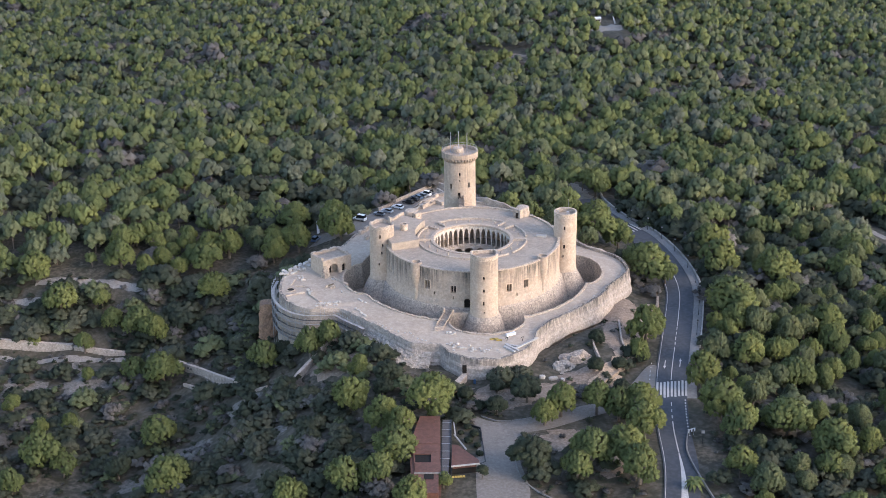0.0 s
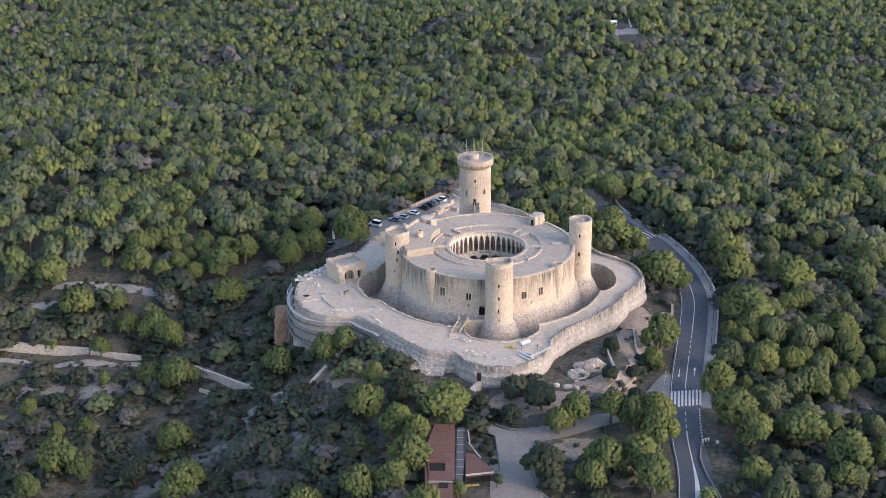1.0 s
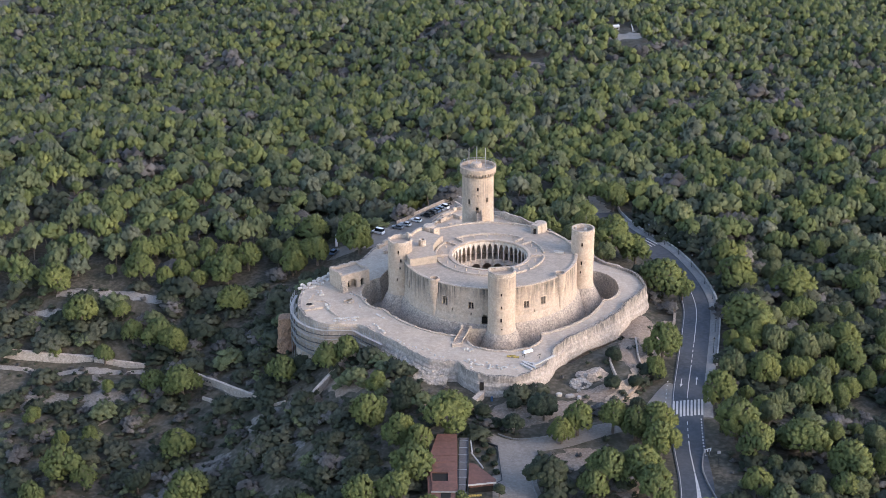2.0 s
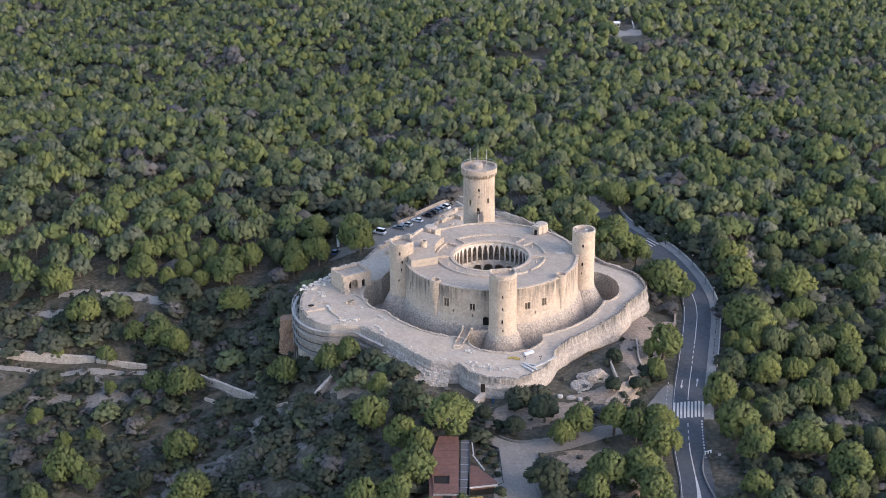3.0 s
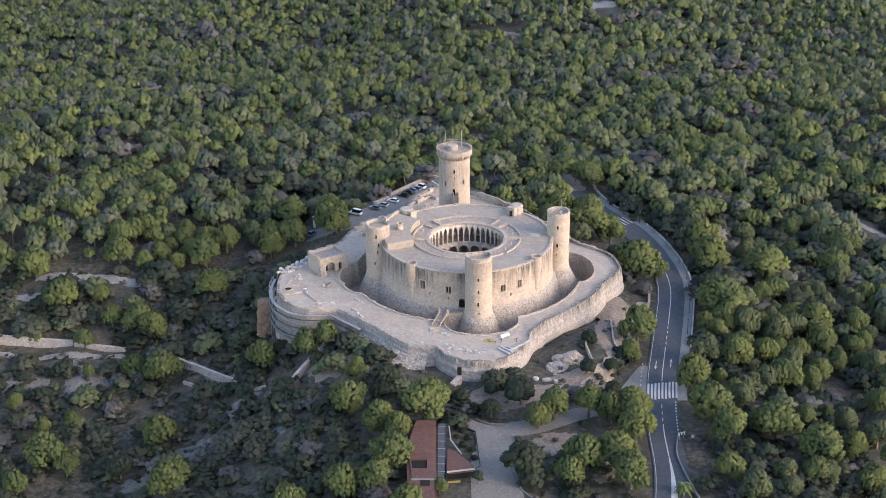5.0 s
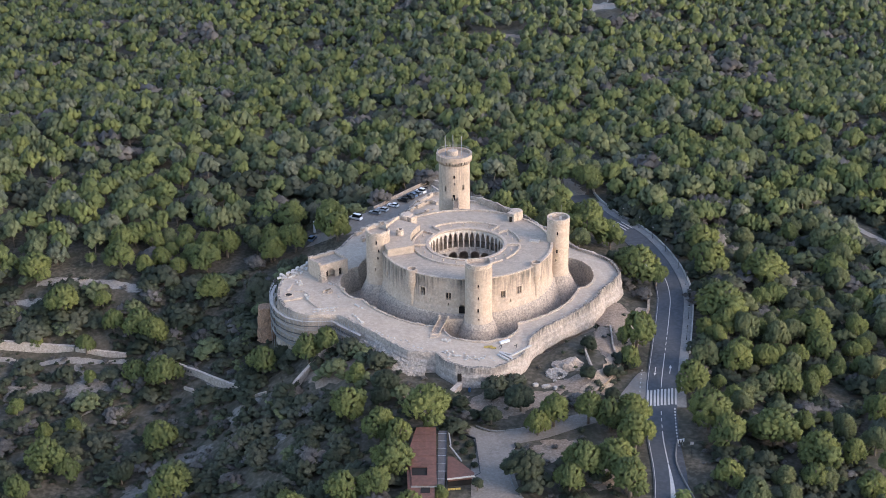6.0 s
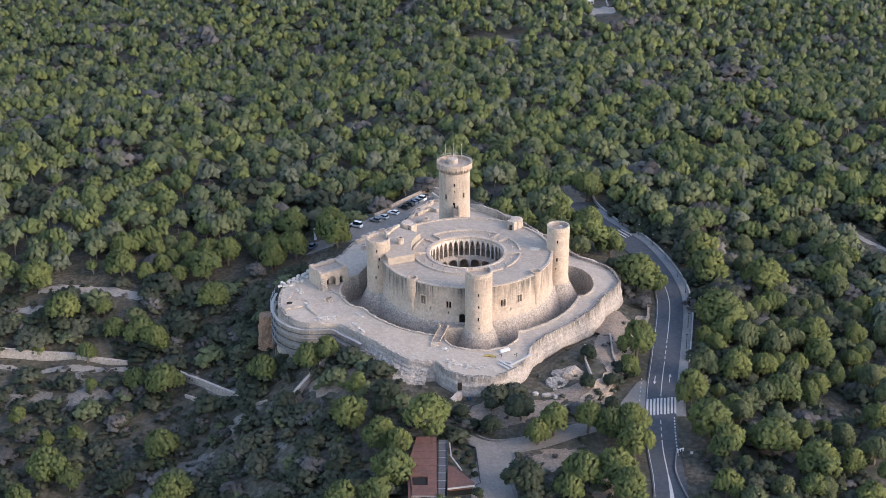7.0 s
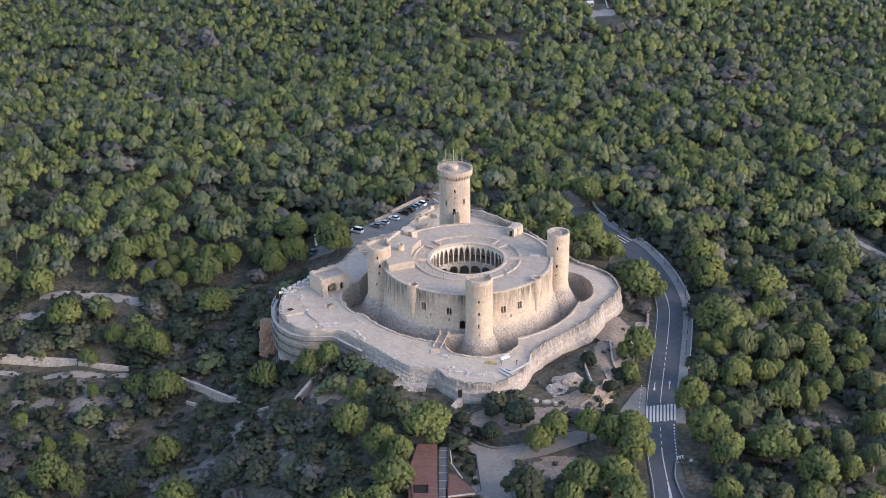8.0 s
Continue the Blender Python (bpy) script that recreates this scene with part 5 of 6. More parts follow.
part("rock", boulder(1.2, 1.5, 5.2, 3.2, 3.9, 3.0), RUBBLE, crag)
part("rock", boulder(-2.6, -1.6, 3.6, 2.4, 2.6, 8.0), TALUS, crag)
part("rock", boulder(4.6, -0.6, 2.6, 2.0, 2.4, 12.0), RUBBLE, crag)
for k in range(12):
    a, r = cr.uniform(0, 6.28), cr.uniform(3.6, 6.4)
    part("rock", boulder(r * math.cos(a) * 1.2, r * math.sin(a) - 1.0, cr.uniform(0.5, 1.3), cr.uniform(0.5, 1.0), cr.uniform(0.5, 1.1), k * 2.7), TALUS if k % 3 else RUBBLE, crag)
for x, y, w in ((23.9, -58.7, 1.1), (21.5, -57.6, 2.4), (18.6, -57.2, 1.6)):
    stone("stone_block", (w, 1.2, 0.9), (x, y, float(ground_z(x, y)) - 0.05), 8, "white cut stone at the foot of the bastion", "cut stones below the bastion", int(x * 7))

# ---- the rust-red visitor building ----
house = thing("visitor_building", "low modern building with rust-red steel roof among pines", "building")
HZ = 1.4
part("wall", Shape().prism([(-12.3, -86.4), (-7.9, -86.4), (-7.3, -120), (-13.3, -120), (-14.4, -101)], HZ - 0.6, 5.7), CORTEN, house, "rust-red steel wall")
roof = Shape()
for poly in ([(-12.6, -85.6), (-7.7, -85.6), (-7.3, -98.6), (-14.5, -98.9)], [(-14.5, -99.0), (-7.3, -98.7), (-7.2, -103.6), (-13.6, -103.6)], [(-13.6, -103.6), (-13.2, -103.6), (-12.9, -107.4), (-13.1, -107.4)], [(-9.4, -103.6), (-7.2, -103.6), (-7.1, -107.4), (-9.3, -107.4)], [(-13.1, -107.4), (-7.1, -107.4), (-6.9, -111.6), (-12.8, -111.6)]):
    roof.prism(poly, 5.75, 6.05)
part("roof", roof, CORTEN, house, "rust-red sheet roof with a sunk light well")
part("light_well", Shape().box(-11.2, -105.5, 5.0, 3.9, 3.9, 0.76), DARK, house, "dark light well")
part("light_well", Shape().box(-9.6, -113.2, 5.0, 2.2, 2.2, 0.8), DARK, house, "dark light well")
for y in (-89, -92.4, -95.8, -99.2, -102.6):
    part("seam", Shape().bar((-13.4, y, 6.07), (-7.4, y, 6.07), 0.06, 0.06), CORTEN, house)
for x in (-12.0, -10.4, -8.8):
    part("seam", Shape().bar((x, -86.0, 6.08), (x + 0.2, -98.4, 6.08), 0.07, 0.05), CORTEN, house)
part("fascia", Shape().bar((-13.0, -111.9, 5.8), (-6.9, -111.9, 5.8), 0.3, 0.45), CONCRETE, house, "pale concrete fascia")
part("lower_roof", Shape().box(-9.8, -115.0, 3.4, 6.0, 6.0, 0.25), CORTEN, house)
part("walkway", Shape().box(-6.1, -99.0, 4.9, 2.2, 27.0, 0.12, -1), STEEL_GREY, house, "grey steel grating walkway")
for k in range(8):
    part("grating_bar", Shape().bar((-7.2, -87 - 3.4 * k, 5.06), (-5.0, -87 - 3.4 * k, 5.06), 0.12, 0.12), STEEL, house)
for x in (-7.15, -4.95):
    part("walkway_beam", Shape().bar((x, -85.8, 5.1), (x + 0.35, -112.4, 5.1), 0.16, 0.3), DARK_STEEL, house)
annex = thing("entrance_annex", "wedge-shaped rust-red roofed entrance beside the walkway", "building")
part("wall", Shape().prism([(-4.3, -97.4), (1.2, -104.0), (1.2, -105.4), (-4.3, -106.4)], HZ - 0.5, 4.3), CORTEN, annex)
part("roof", Shape().prism([(-4.6, -96.8), (-3.2, -97.0), (1.9, -104.0), (1.8, -105.0), (-4.6, -106.4)], 4.3, 4.6), CORTEN, annex, "rust-red wedge roof")
part("fascia", Shape().bar((-4.7, -106.6, 4.45), (1.9, -105.2, 4.45), 0.25, 0.35), PALE_BEAM, annex, "pale roof edge")
part("glass_front", Shape().bar((-4.5, -106.7, 2.7), (1.4, -105.5, 2.7), 0.1, 2.2), DARK, annex, "dark glazed front")
sign = thing("yellow_sign", "row of yellow cut-out sign shapes before the entrance", "sign", at=(-3.2, -108.2, HZ))
for k in range(6):
    part("bar", Shape().box(-1.6 + 0.62 * k, 0.1 * k, 0.25, 0.54, 0.25, 1.15), YELLOW, sign)
part("plinth", Shape().box(0, 0.2, 0, 4.2, 0.6, 0.25, 3), CONCRETE, sign)
bed = thing("planted_bed", "sunken planted bed with steel edging beside the entrance", "garden bed", kind="structure")
for p, q in (((-3.6, -80.5), (2.2, -84.5)), ((2.2, -84.5), (3.3, -100.6)), ((3.3, -100.6), (1.8, -102.0)), ((-3.6, -80.5), (-4.2, -92))):
    part("edging", Shape().bar((*p, HZ + 0.5), (*q, HZ + 0.5), 0.25, 0.9), DARK_STEEL, bed)
for p, q in (((-4.4, -84), (-3.9, -90)), ((-4.2, -90.2), (-1.2, -97))):
    part("beam", Shape().bar((*p, 3.6), (*q, 3.4), 0.3, 0.3), PALE_BEAM, bed, "slanting pale beam")

# traffic signs at the fork and the far hut
fork = thing("traffic_sign", "black and white chevron board at the road fork", "traffic sign", at=(53.6, -87.3, float(road_z(-87))))
part("board", Shape().box(0, 0, 0.9, 1.9, 0.08, 0.9, 25), WHITE_CAR, fork)
part("chevron", Shape().box(0.3, -0.07, 1.0, 0.35, 0.06, 0.7, 25), BLACK_CAR, fork)
part("chevron", Shape().box(-0.4, -0.4, 1.0, 0.35, 0.06, 0.7, 25), BLACK_CAR, fork)
part("post", Shape().box(0.5, 0.2, 0, 0.08, 0.08, 1.0), STEEL, fork)
part("post", Shape().box(-0.5, -0.2, 0, 0.08, 0.08, 1.0), STEEL, fork)
tall = thing("traffic_sign", "grey sign post beside the road fork", "traffic sign", at=(55.6, -91.5, float(road_z(-91))))
part("post", Shape().box(0, 0, 0, 0.12, 0.12, 3.6), DARK_STEEL, tall)
part("plate", Shape().box(0, -0.08, 2.8, 0.8, 0.05, 0.8), STEEL, tall)
guard = thing("stone_wall", "low wall bounding the road fork", "wall", kind="structure")
line = along([(53.0, -85.8), (51.6, -93), (51.6, -100), (54.1, -116), (57, -128)], 3)
for p, q in zip(line, line[1:]):
    part("wall", Shape().bar((*p, float(road_z(p[1])) + 0.2), (*q, float(road_z(q[1])) + 0.2), 0.3, 0.7), CONCRETE, guard)
hut = thing("hilltop_hut", "small white hut in a clearing far up the woods", "hut", at=(82.0, 541, float(ground_z(82.0, 541))), rz=14)
part("wall", Shape().box(0, 0, -1, 4.6, 3.4, 4.0), WHITE_ROCK, hut)
part("roof", Shape().add([(-2.6, -2.0, 3.0), (2.6, -2.0, 3.0), (2.6, 2.0, 3.0), (-2.6, 2.0, 3.0), (-2.3, 0, 3.8), (2.3, 0, 3.8)], [(0, 1, 5, 4), (2, 3, 4, 5), (1, 2, 5), (3, 0, 4), (3, 2, 1, 0)]), WHITE_CAR, hut)
part("door", Shape().box(-1.0, -1.75, 0, 0.9, 0.1, 2.0), DARK, hut)
part("window", Shape().box(0.9, -1.75, 1.0, 1.3, 0.1, 1.1), GLASS, hut)
mast = thing("lattice_mast", "thin pale mast leaning beside the far hut", "mast", at=(93, 532, float(ground_z(93, 532))), rz=0)
part("mast", Shape().bar((0, 0, 0), (-1.5, 0, 5.5), 0.4), WHITE_CAR, mast)
part("stay", Shape().bar((0.9, 0, 0), (-1.5, 0, 5.5), 0.2), WHITE_CAR, mast)


# ---- woods ----
def foliage(name, dark, mid, light, spread=0.30):
    """Needles or leaves: colour drifts from tree to tree and from clump to clump."""
    m = bpy.data.materials.new(name)
    m.use_nodes = True
    n, l = m.node_tree.nodes, m.node_tree.links
    b = n["Principled BSDF"]
    b.inputs["Roughness"].default_value = 0.7
    b.inputs["Specular IOR Level"].default_value = 0.2
    place = n.new("ShaderNodeNewGeometry")
    t = n.new("ShaderNodeTexNoise")
    t.inputs["Scale"].default_value, t.inputs["Detail"].default_value = 0.10, 0.6
    l.new(place.outputs["Position"], t.inputs["Vector"])
    r = n.new("ShaderNodeValToRGB")
    r.color_ramp.elements[0].position, r.color_ramp.elements[0].color = 0.34, (*dark, 1)
    r.color_ramp.elements[1].position, r.color_ramp.elements[1].color = 0.66, (*light, 1)
    e = r.color_ramp.elements.new(0.50)
    e.color = (*mid, 1)
    l.new(t.outputs["Fac"], r.inputs["Fac"])
    v = n.new("ShaderNodeMapRange")
    v.inputs["To Min"].default_value, v.inputs["To Max"].default_value = 1 - spread, 1 + spread
    l.new(place.outputs["Random Per Island"], v.inputs["Value"])
    s = n.new("ShaderNodeVectorMath")
    s.operation = "SCALE"
    l.new(r.outputs[0], s.inputs[0])
    l.new(v.outputs[0], s.inputs["Scale"])
    g = n.new("ShaderNodeTexNoise")
    g.inputs["Scale"].default_value, g.inputs["Detail"].default_value = 2.6, 4.0
    l.new(place.outputs["Position"], g.inputs["Vector"])
    h = n.new("ShaderNodeMapRange")
    h.inputs["From Min"].default_value, h.inputs["From Max"].default_value = 0.34, 0.66
    h.inputs["To Min"].default_value, h.inputs["To Max"].default_value = 0.72, 1.28
    l.new(g.outputs["Fac"], h.inputs["Value"])
    w = n.new("ShaderNodeVectorMath")
    w.operation = "SCALE"
    l.new(s.outputs[0], w.inputs[0])
    l.new(h.outputs[0], w.inputs["Scale"])
    l.new(w.outputs[0], b.inputs["Base Color"])
    k = n.new("ShaderNodeBump")
    k.inputs["Strength"].default_value, k.inputs["Distance"].default_value = 0.6, 0.3
    l.new(g.outputs["Fac"], k.inputs["Height"])
    l.new(k.outputs[0], b.inputs["Normal"])
    # light that passes through the sprays
    through_leaf, both = n.new("ShaderNodeBsdfTranslucent"), n.new("ShaderNodeMixShader")
    both.inputs[0].default_value = 0.22
    l.new(w.outputs[0], through_leaf.inputs["Color"])
    l.new(b.outputs[0], both.inputs[1])
    l.new(through_leaf.outputs[0], both.inputs[2])
    l.new(both.outputs[0], n["Material Output"].inputs["Surface"])
    return m


PINE = foliage("pine_foliage", (0.099, 0.124, 0.047), (0.123, 0.147, 0.051), (0.148, 0.167, 0.055), 0.10)
DULL_PINE = foliage("dull_pine_foliage", (0.092, 0.113, 0.058), (0.112, 0.132, 0.063), (0.134, 0.150, 0.070), 0.09)
SCRUB = foliage("scrub_foliage", (0.036, 0.046, 0.028), (0.054, 0.064, 0.039), (0.080, 0.085, 0.056), 0.09)
DRY = foliage("dry_brush", (0.085, 0.079, 0.070), (0.115, 0.107, 0.096), (0.145, 0.134, 0.120), 0.16)
OLIVE = foliage("olive_foliage", (0.094, 0.110, 0.073), (0.120, 0.135, 0.088), (0.148, 0.157, 0.107), 0.13)
HOLM = foliage("holm_oak_foliage", (0.028, 0.038, 0.023), (0.035, 0.046, 0.027), (0.045, 0.055, 0.033))
BARK = material("pine_bark", (0.146, 0.12, 0.095), (0.095, 0.077, 0.062), bump=0.6, scale=3)
rng = np.random.default_rng(7)


ICO = (ICO_V, ICO_F)
OCT = (np.array([(1.0, 0, 0), (0, 1.0, 0), (-1.0, 0, 0), (0, -1.0, 0), (0, 0, 1.0), (0, 0, -0.8)]),
       np.array([(0, 1, 4), (1, 2, 4), (2, 3, 4), (3, 0, 4), (1, 0, 5), (2, 1, 5), (3, 2, 5), (0, 3, 5)]))
TALL = 1.6       # a crown's usual height over its radius


def crown(boughs, size, sprays, spray, low=-0.25, spread=0.5, cover=0.62, puff=ICO, dome=0.25):
    """A crown of radius 1 and height 1 on a base at 0: a few overlapping domed boughs, each covered with small rounded tufts
    that bristle with needle sprays. Gives corners, triangles and, for soft shading, the way that each corner faces."""
    vs, fs, ns, k = [], [], [], 0

    def put(v, f, n):
        nonlocal k
        vs.append(v)
        fs.append(f + k)
        ns.append(n / np.linalg.norm(n, axis=1)[:, None])
        k += len(v)

    lift = np.array([0, 0, 0.2])
    domes = [(np.array([*rng.normal(0, 0.07, 2), TALL * 0.58]), 0.62 if boughs > 1 else 0.86)]
    turn = rng.uniform(0, 6.28)
    for i in range(boughs - 1):
        a = turn + 6.2832 * i / (boughs - 1) + rng.normal(0, 0.25)
        r = rng.uniform(0.34, 0.50)
        far = min(0.98 - r, spread * rng.uniform(0.85, 1.25))
        domes.append((np.array([far * math.cos(a), far * math.sin(a), TALL * rng.uniform(0.30, 0.62)]), r))
    for i, (c, r) in enumerate(domes):
        put(puff[0] * r * np.array([0.84, 0.84, 0.80]) + c, puff[1], puff[0] + np.array([0, 0, 0.2]))
        count = max(3, int(cover * 4 * r * r / size ** 2))
        for j in range(count):
            z = 1 - (1 - low) * (j + 0.5) / count
            a = j * 2.39996 + i
            w = math.sqrt(max(0, 1 - z * z))
            q = np.array([w * math.cos(a), w * math.sin(a), z]) + rng.normal(0, 0.10, 3)
            q /= np.linalg.norm(q)
            p = c + q * r * np.array([1, 1, 0.92]) * rng.uniform(0.90, 1.06)
            if any(np.linalg.norm(p - d) < e * 0.86 for m, (d, e) in enumerate(domes) if m != i):
                continue
            o = p - np.array([0, 0, 0.45 * TALL])
            o /= np.linalg.norm(o)
            t = size * rng.uniform(0.75, 1.35)
            t3 = np.array([t, t, t * rng.uniform(1.0, 1.4)])
            v = puff[0] * rng.uniform(0.82, 1.18, (len(puff[0]), 1))
            ca, sa = math.cos(a), math.sin(a)
            v = np.stack([ca * v[:, 0] - sa * v[:, 1], sa * v[:, 0] + ca * v[:, 1], v[:, 2]], 1)
            put(v * t3 + p, puff[1], v * 0.5 + q * 0.6 + dome * o + lift + rng.normal(0, 0.10, v.shape))
            if sprays:
                d = rng.normal(0, 1, (sprays, 3)) + q * 0.9 + np.array([0, 0, 0.3])
                d /= np.linalg.norm(d, axis=1)[:, None]
                e = p + d * t3 * rng.uniform(0.80, 1.05, (sprays, 1))
                ts = spray * rng.uniform(0.6, 1.4, (sprays, 1))
                side = np.cross(d, rng.normal(0, 1, (sprays, 3)))
                side /= np.linalg.norm(side, axis=1)[:, None]
                up = np.cross(d, side) * 0.5 + d * rng.uniform(0.3, 1.0, (sprays, 1))
                n = d * 0.5 + q * 0.6 + dome * o + lift + rng.normal(0, 0.12, d.shape)
                tri = np.stack([e + up * ts, e - up * ts * 0.4 + side * ts * 0.6, e - up * ts * 0.4 - side * ts * 0.6], 1)
                flip = (np.cross(tri[:, 1] - tri[:, 0], tri[:, 2] - tri[:, 0]) * n).sum(1) < 0
                tri[flip] = tri[flip][:, ::-1]
                put(tri.reshape(-1, 3), np.arange(3 * sprays).reshape(-1, 3), np.repeat(n, 3, axis=0))
    v = np.vstack(vs)
    v[:, 2] /= TALL
    return v, np.vstack(fs), np.vstack(ns)


NEAR = [crown(5 + i % 3, 0.100, 10, 0.054, -0.55 - 0.1 * (i % 3), 0.50, 0.60, OCT) for i in range(8)]
MID = [crown(3 + i % 3, 0.205, 5, 0.085, -0.25 - 0.1 * (i % 3), 0.48, 0.55, OCT, 0.6) for i in range(14)]
FAR = [crown(2 + i % 3, 0.27, 4, 0.11, -0.15 - 0.1 * (i % 3), 0.45, 0.5, OCT, 0.8) for i in range(14)]
DISTANT = [crown(2 + i % 2, 0.33, 2, 0.13, -0.2, 0.42, 0.45, OCT, 0.9) for i in range(14)]
BUSH = [crown(2 + i % 2, 0.31, 5, 0.12, 0.05, 0.5, 0.42, OCT, 0.6) for i in range(10)]
BIG_BUSH = [crown(3 + i % 2, 0.21, 5, 0.085, -0.05, 0.5, 0.5, OCT, 0.5) for i in range(8)]
TUSSOCK = [crown(1, 0.5, 5, 0.26, 0.1, 0.5, 0.5, OCT) for i in range(8)]


def joined(name, parts, mat):
    """One mesh from many (vertices, triangles, facings)."""
    off, vs, fs, ns = 0, [], [], []
    for v, f, n in parts:
        vs.append(v)
        fs.append(f + off)
        ns.append(n)
        off += len(v)
    v, f, n = np.vstack(vs), np.vstack(fs), np.vstack(ns)
    me = bpy.data.meshes.new(name)
    me.vertices.add(len(v))
    me.vertices.foreach_set("co", v.astype(np.float32).ravel())
    me.loops.add(f.size)
    me.loops.foreach_set("vertex_index", f.astype(np.int32).ravel())
    me.polygons.add(len(f))
    me.polygons.foreach_set("loop_start", np.arange(0, f.size, 3, dtype=np.int32))
    me.update(calc_edges=True)
    me.materials.append(mat)
    me.shade_smooth()
    me.normals_split_custom_set_from_vertices(n.astype(np.float32))
    return me


def placed(tpl, x, y, z, r, h, turn):
    v, f, n = tpl
    c, s = math.cos(turn), math.sin(turn)
    w, m = np.empty_like(v), n.copy()
    w[:, 0], w[:, 1], w[:, 2] = (c * v[:, 0] - s * v[:, 1]) * r + x, (s * v[:, 0] + c * v[:, 1]) * r + y, v[:, 2] * h + z
    m[:, 0], m[:, 1] = c * n[:, 0] - s * n[:, 1], s * n[:, 0] + c * n[:, 1]
    return w, f, m


def trunk(seed):
    """A leaning, tapered trunk of height 1 with four limbs that fork into the crown."""
    r = np.random.default_rng(seed)
    s = Shape()
    lean = r.normal(0, 0.07, 2)
    ring = []
    for j in range(5):
        t = j / 4
        w = 0.055 * (1 - 0.65 * t)
        c = (lean[0] * t * t * 1.5, lean[1] * t * t * 1.5, t)
        ring.append(c)
        s.v += [(c[0] + w * math.cos(k * 1.0472), c[1] + w * math.sin(k * 1.0472), c[2]) for k in range(6)]
    s.f = [(j * 6 + k, j * 6 + (k + 1) % 6, (j + 1) * 6 + (k + 1) % 6, (j + 1) * 6 + k) for j in range(4) for k in range(6)]
    for k in range(5):
        a, c = k * 1.2566 + r.normal(0, 0.3), ring[2 if k % 2 else 3]
        s.bar(c, (c[0] + 0.24 * math.cos(a), c[1] + 0.24 * math.sin(a), c[2] + r.uniform(0.06, 0.16)), 0.03)
    return s.mesh("trunk", BARK)


TRUNKS = [trunk(i) for i in range(4)]
CROWNS = [joined("crown", [t], PINE) for t in NEAR]
DULL_CROWNS = [joined("crown", [t], DULL_PINE) for t in NEAR]
OAKS = [joined("crown", [crown(4, 0.13, 14, 0.05, -0.6, 0.30)], HOLM) for _ in range(3)]


def tree(x, y, r, kind="pine"):
    z = float(ground_z(x, y))
    k = int(rng.integers(1000))
    if "pine" in kind:
        t = thing("pine_tree", "dull bluish green Aleppo pine with a rounded crown" if kind == "dull pine" else ("rounded bright green Aleppo pine on the slope", "broad green Aleppo pine with a clumped crown", "leafy olive-green Aleppo pine among scrub")[k % 3], "tree", "pines", at=(x, y, z - 0.1))
        h, low = r * rng.uniform(0.92, 1.08) * min(1.85, 0.75 + 5 / r), min(1.8, r * rng.uniform(0.25, 0.45))
    else:
        t = thing("holm_oak", "dense dark green holm oak with a round crown", "tree", "holm oaks", at=(x, y, z - 0.1))
        h, low = r * 1.3, r * 0.15
    w = part("trunk", TRUNKS[k % 4], None, t)
    w.matrix_local = pose(0, 0, 0, 0, 0, k) @ Matrix.Diagonal((low + h * 0.8, low + h * 0.8, low + h * 0.8, 1))
    c = part("crown", CROWNS[k % 8] if kind == "pine" else DULL_CROWNS[k % 8] if "pine" in kind else OAKS[k % 3], None, t)
    c.matrix_local = pose(0, 0, low, 0, 0, k * 37) @ Matrix.Diagonal((r, r, h, 1))
    return t


# single trees that stand out, as x, y and crown radius
WEST = [(-141.7, 29.8, 6.0), (-129.7, 14.1, 6.2), (-118.0, 19.1, 3.2), (-112.6, 9.0, 3.7), (-102.7, 5.0, 5.4), (-97.5, 1.1, 4.5), (-135.7, 2.6, 2.2), (-119.3, -0.8, 3.3), (-90.9, -20.4, 5.8), (-100.3, -16.9, 3.9), (-114.2, -17.2, 2.1), (-131.4, -35.2, 2.8), (-120.6, -45.7, 2.5),
        (-113.2, -42.4, 2.7), (-115.0, -62.0, 5.7), (-109.2, -64.4, 3.6), (-85.6, -52.6, 5.4), (-76.8, -83.9, 5.8), (-59.1, -31.6, 5.0), (-86.8, 36.8, 6.0), (-81.9, 17.6, 5.7), (-107.5, 35.5, 3.1), (-96.1, 34.5, 3.8), (-65.3, 38.9, 3.8), (-120.6, -73.2, 3.5)]
SOUTH = [(-9.9, -78.3, 6.6), (-31.0, -71.3, 4.9), (-22.0, -82.8, 4.6), (-18.1, -100.8, 5.6), (-29.8, -57.1, 2.9), (-29.0, -112.3, 4.6), (-21.6, -112.0, 4.0), (-6.3, -112.0, 2.1), (22.3, -78.0, 4.0), (18.0, -82.4, 3.3), (31.3, -76.6, 4.3), (36.6, -79.5, 3.9), (42.0, -80.2, 5.2), (42.0, -88.7, 4.6),
         (28.0, -103.2, 5.5), (36.1, -102.9, 5.6), (38.5, -110.3, 4.8), (24.2, -109.3, 4.1), (48.6, -32.4, 5.6), (45.2, -45.5, 3.1), (-45.0, -36.3, 4.2), (-39.8, -35.7, 3.9), (-17.0, -88.6, 3.6), (-13.4, -122.6, 4.3), (-41.5, -112.4, 4.0)]
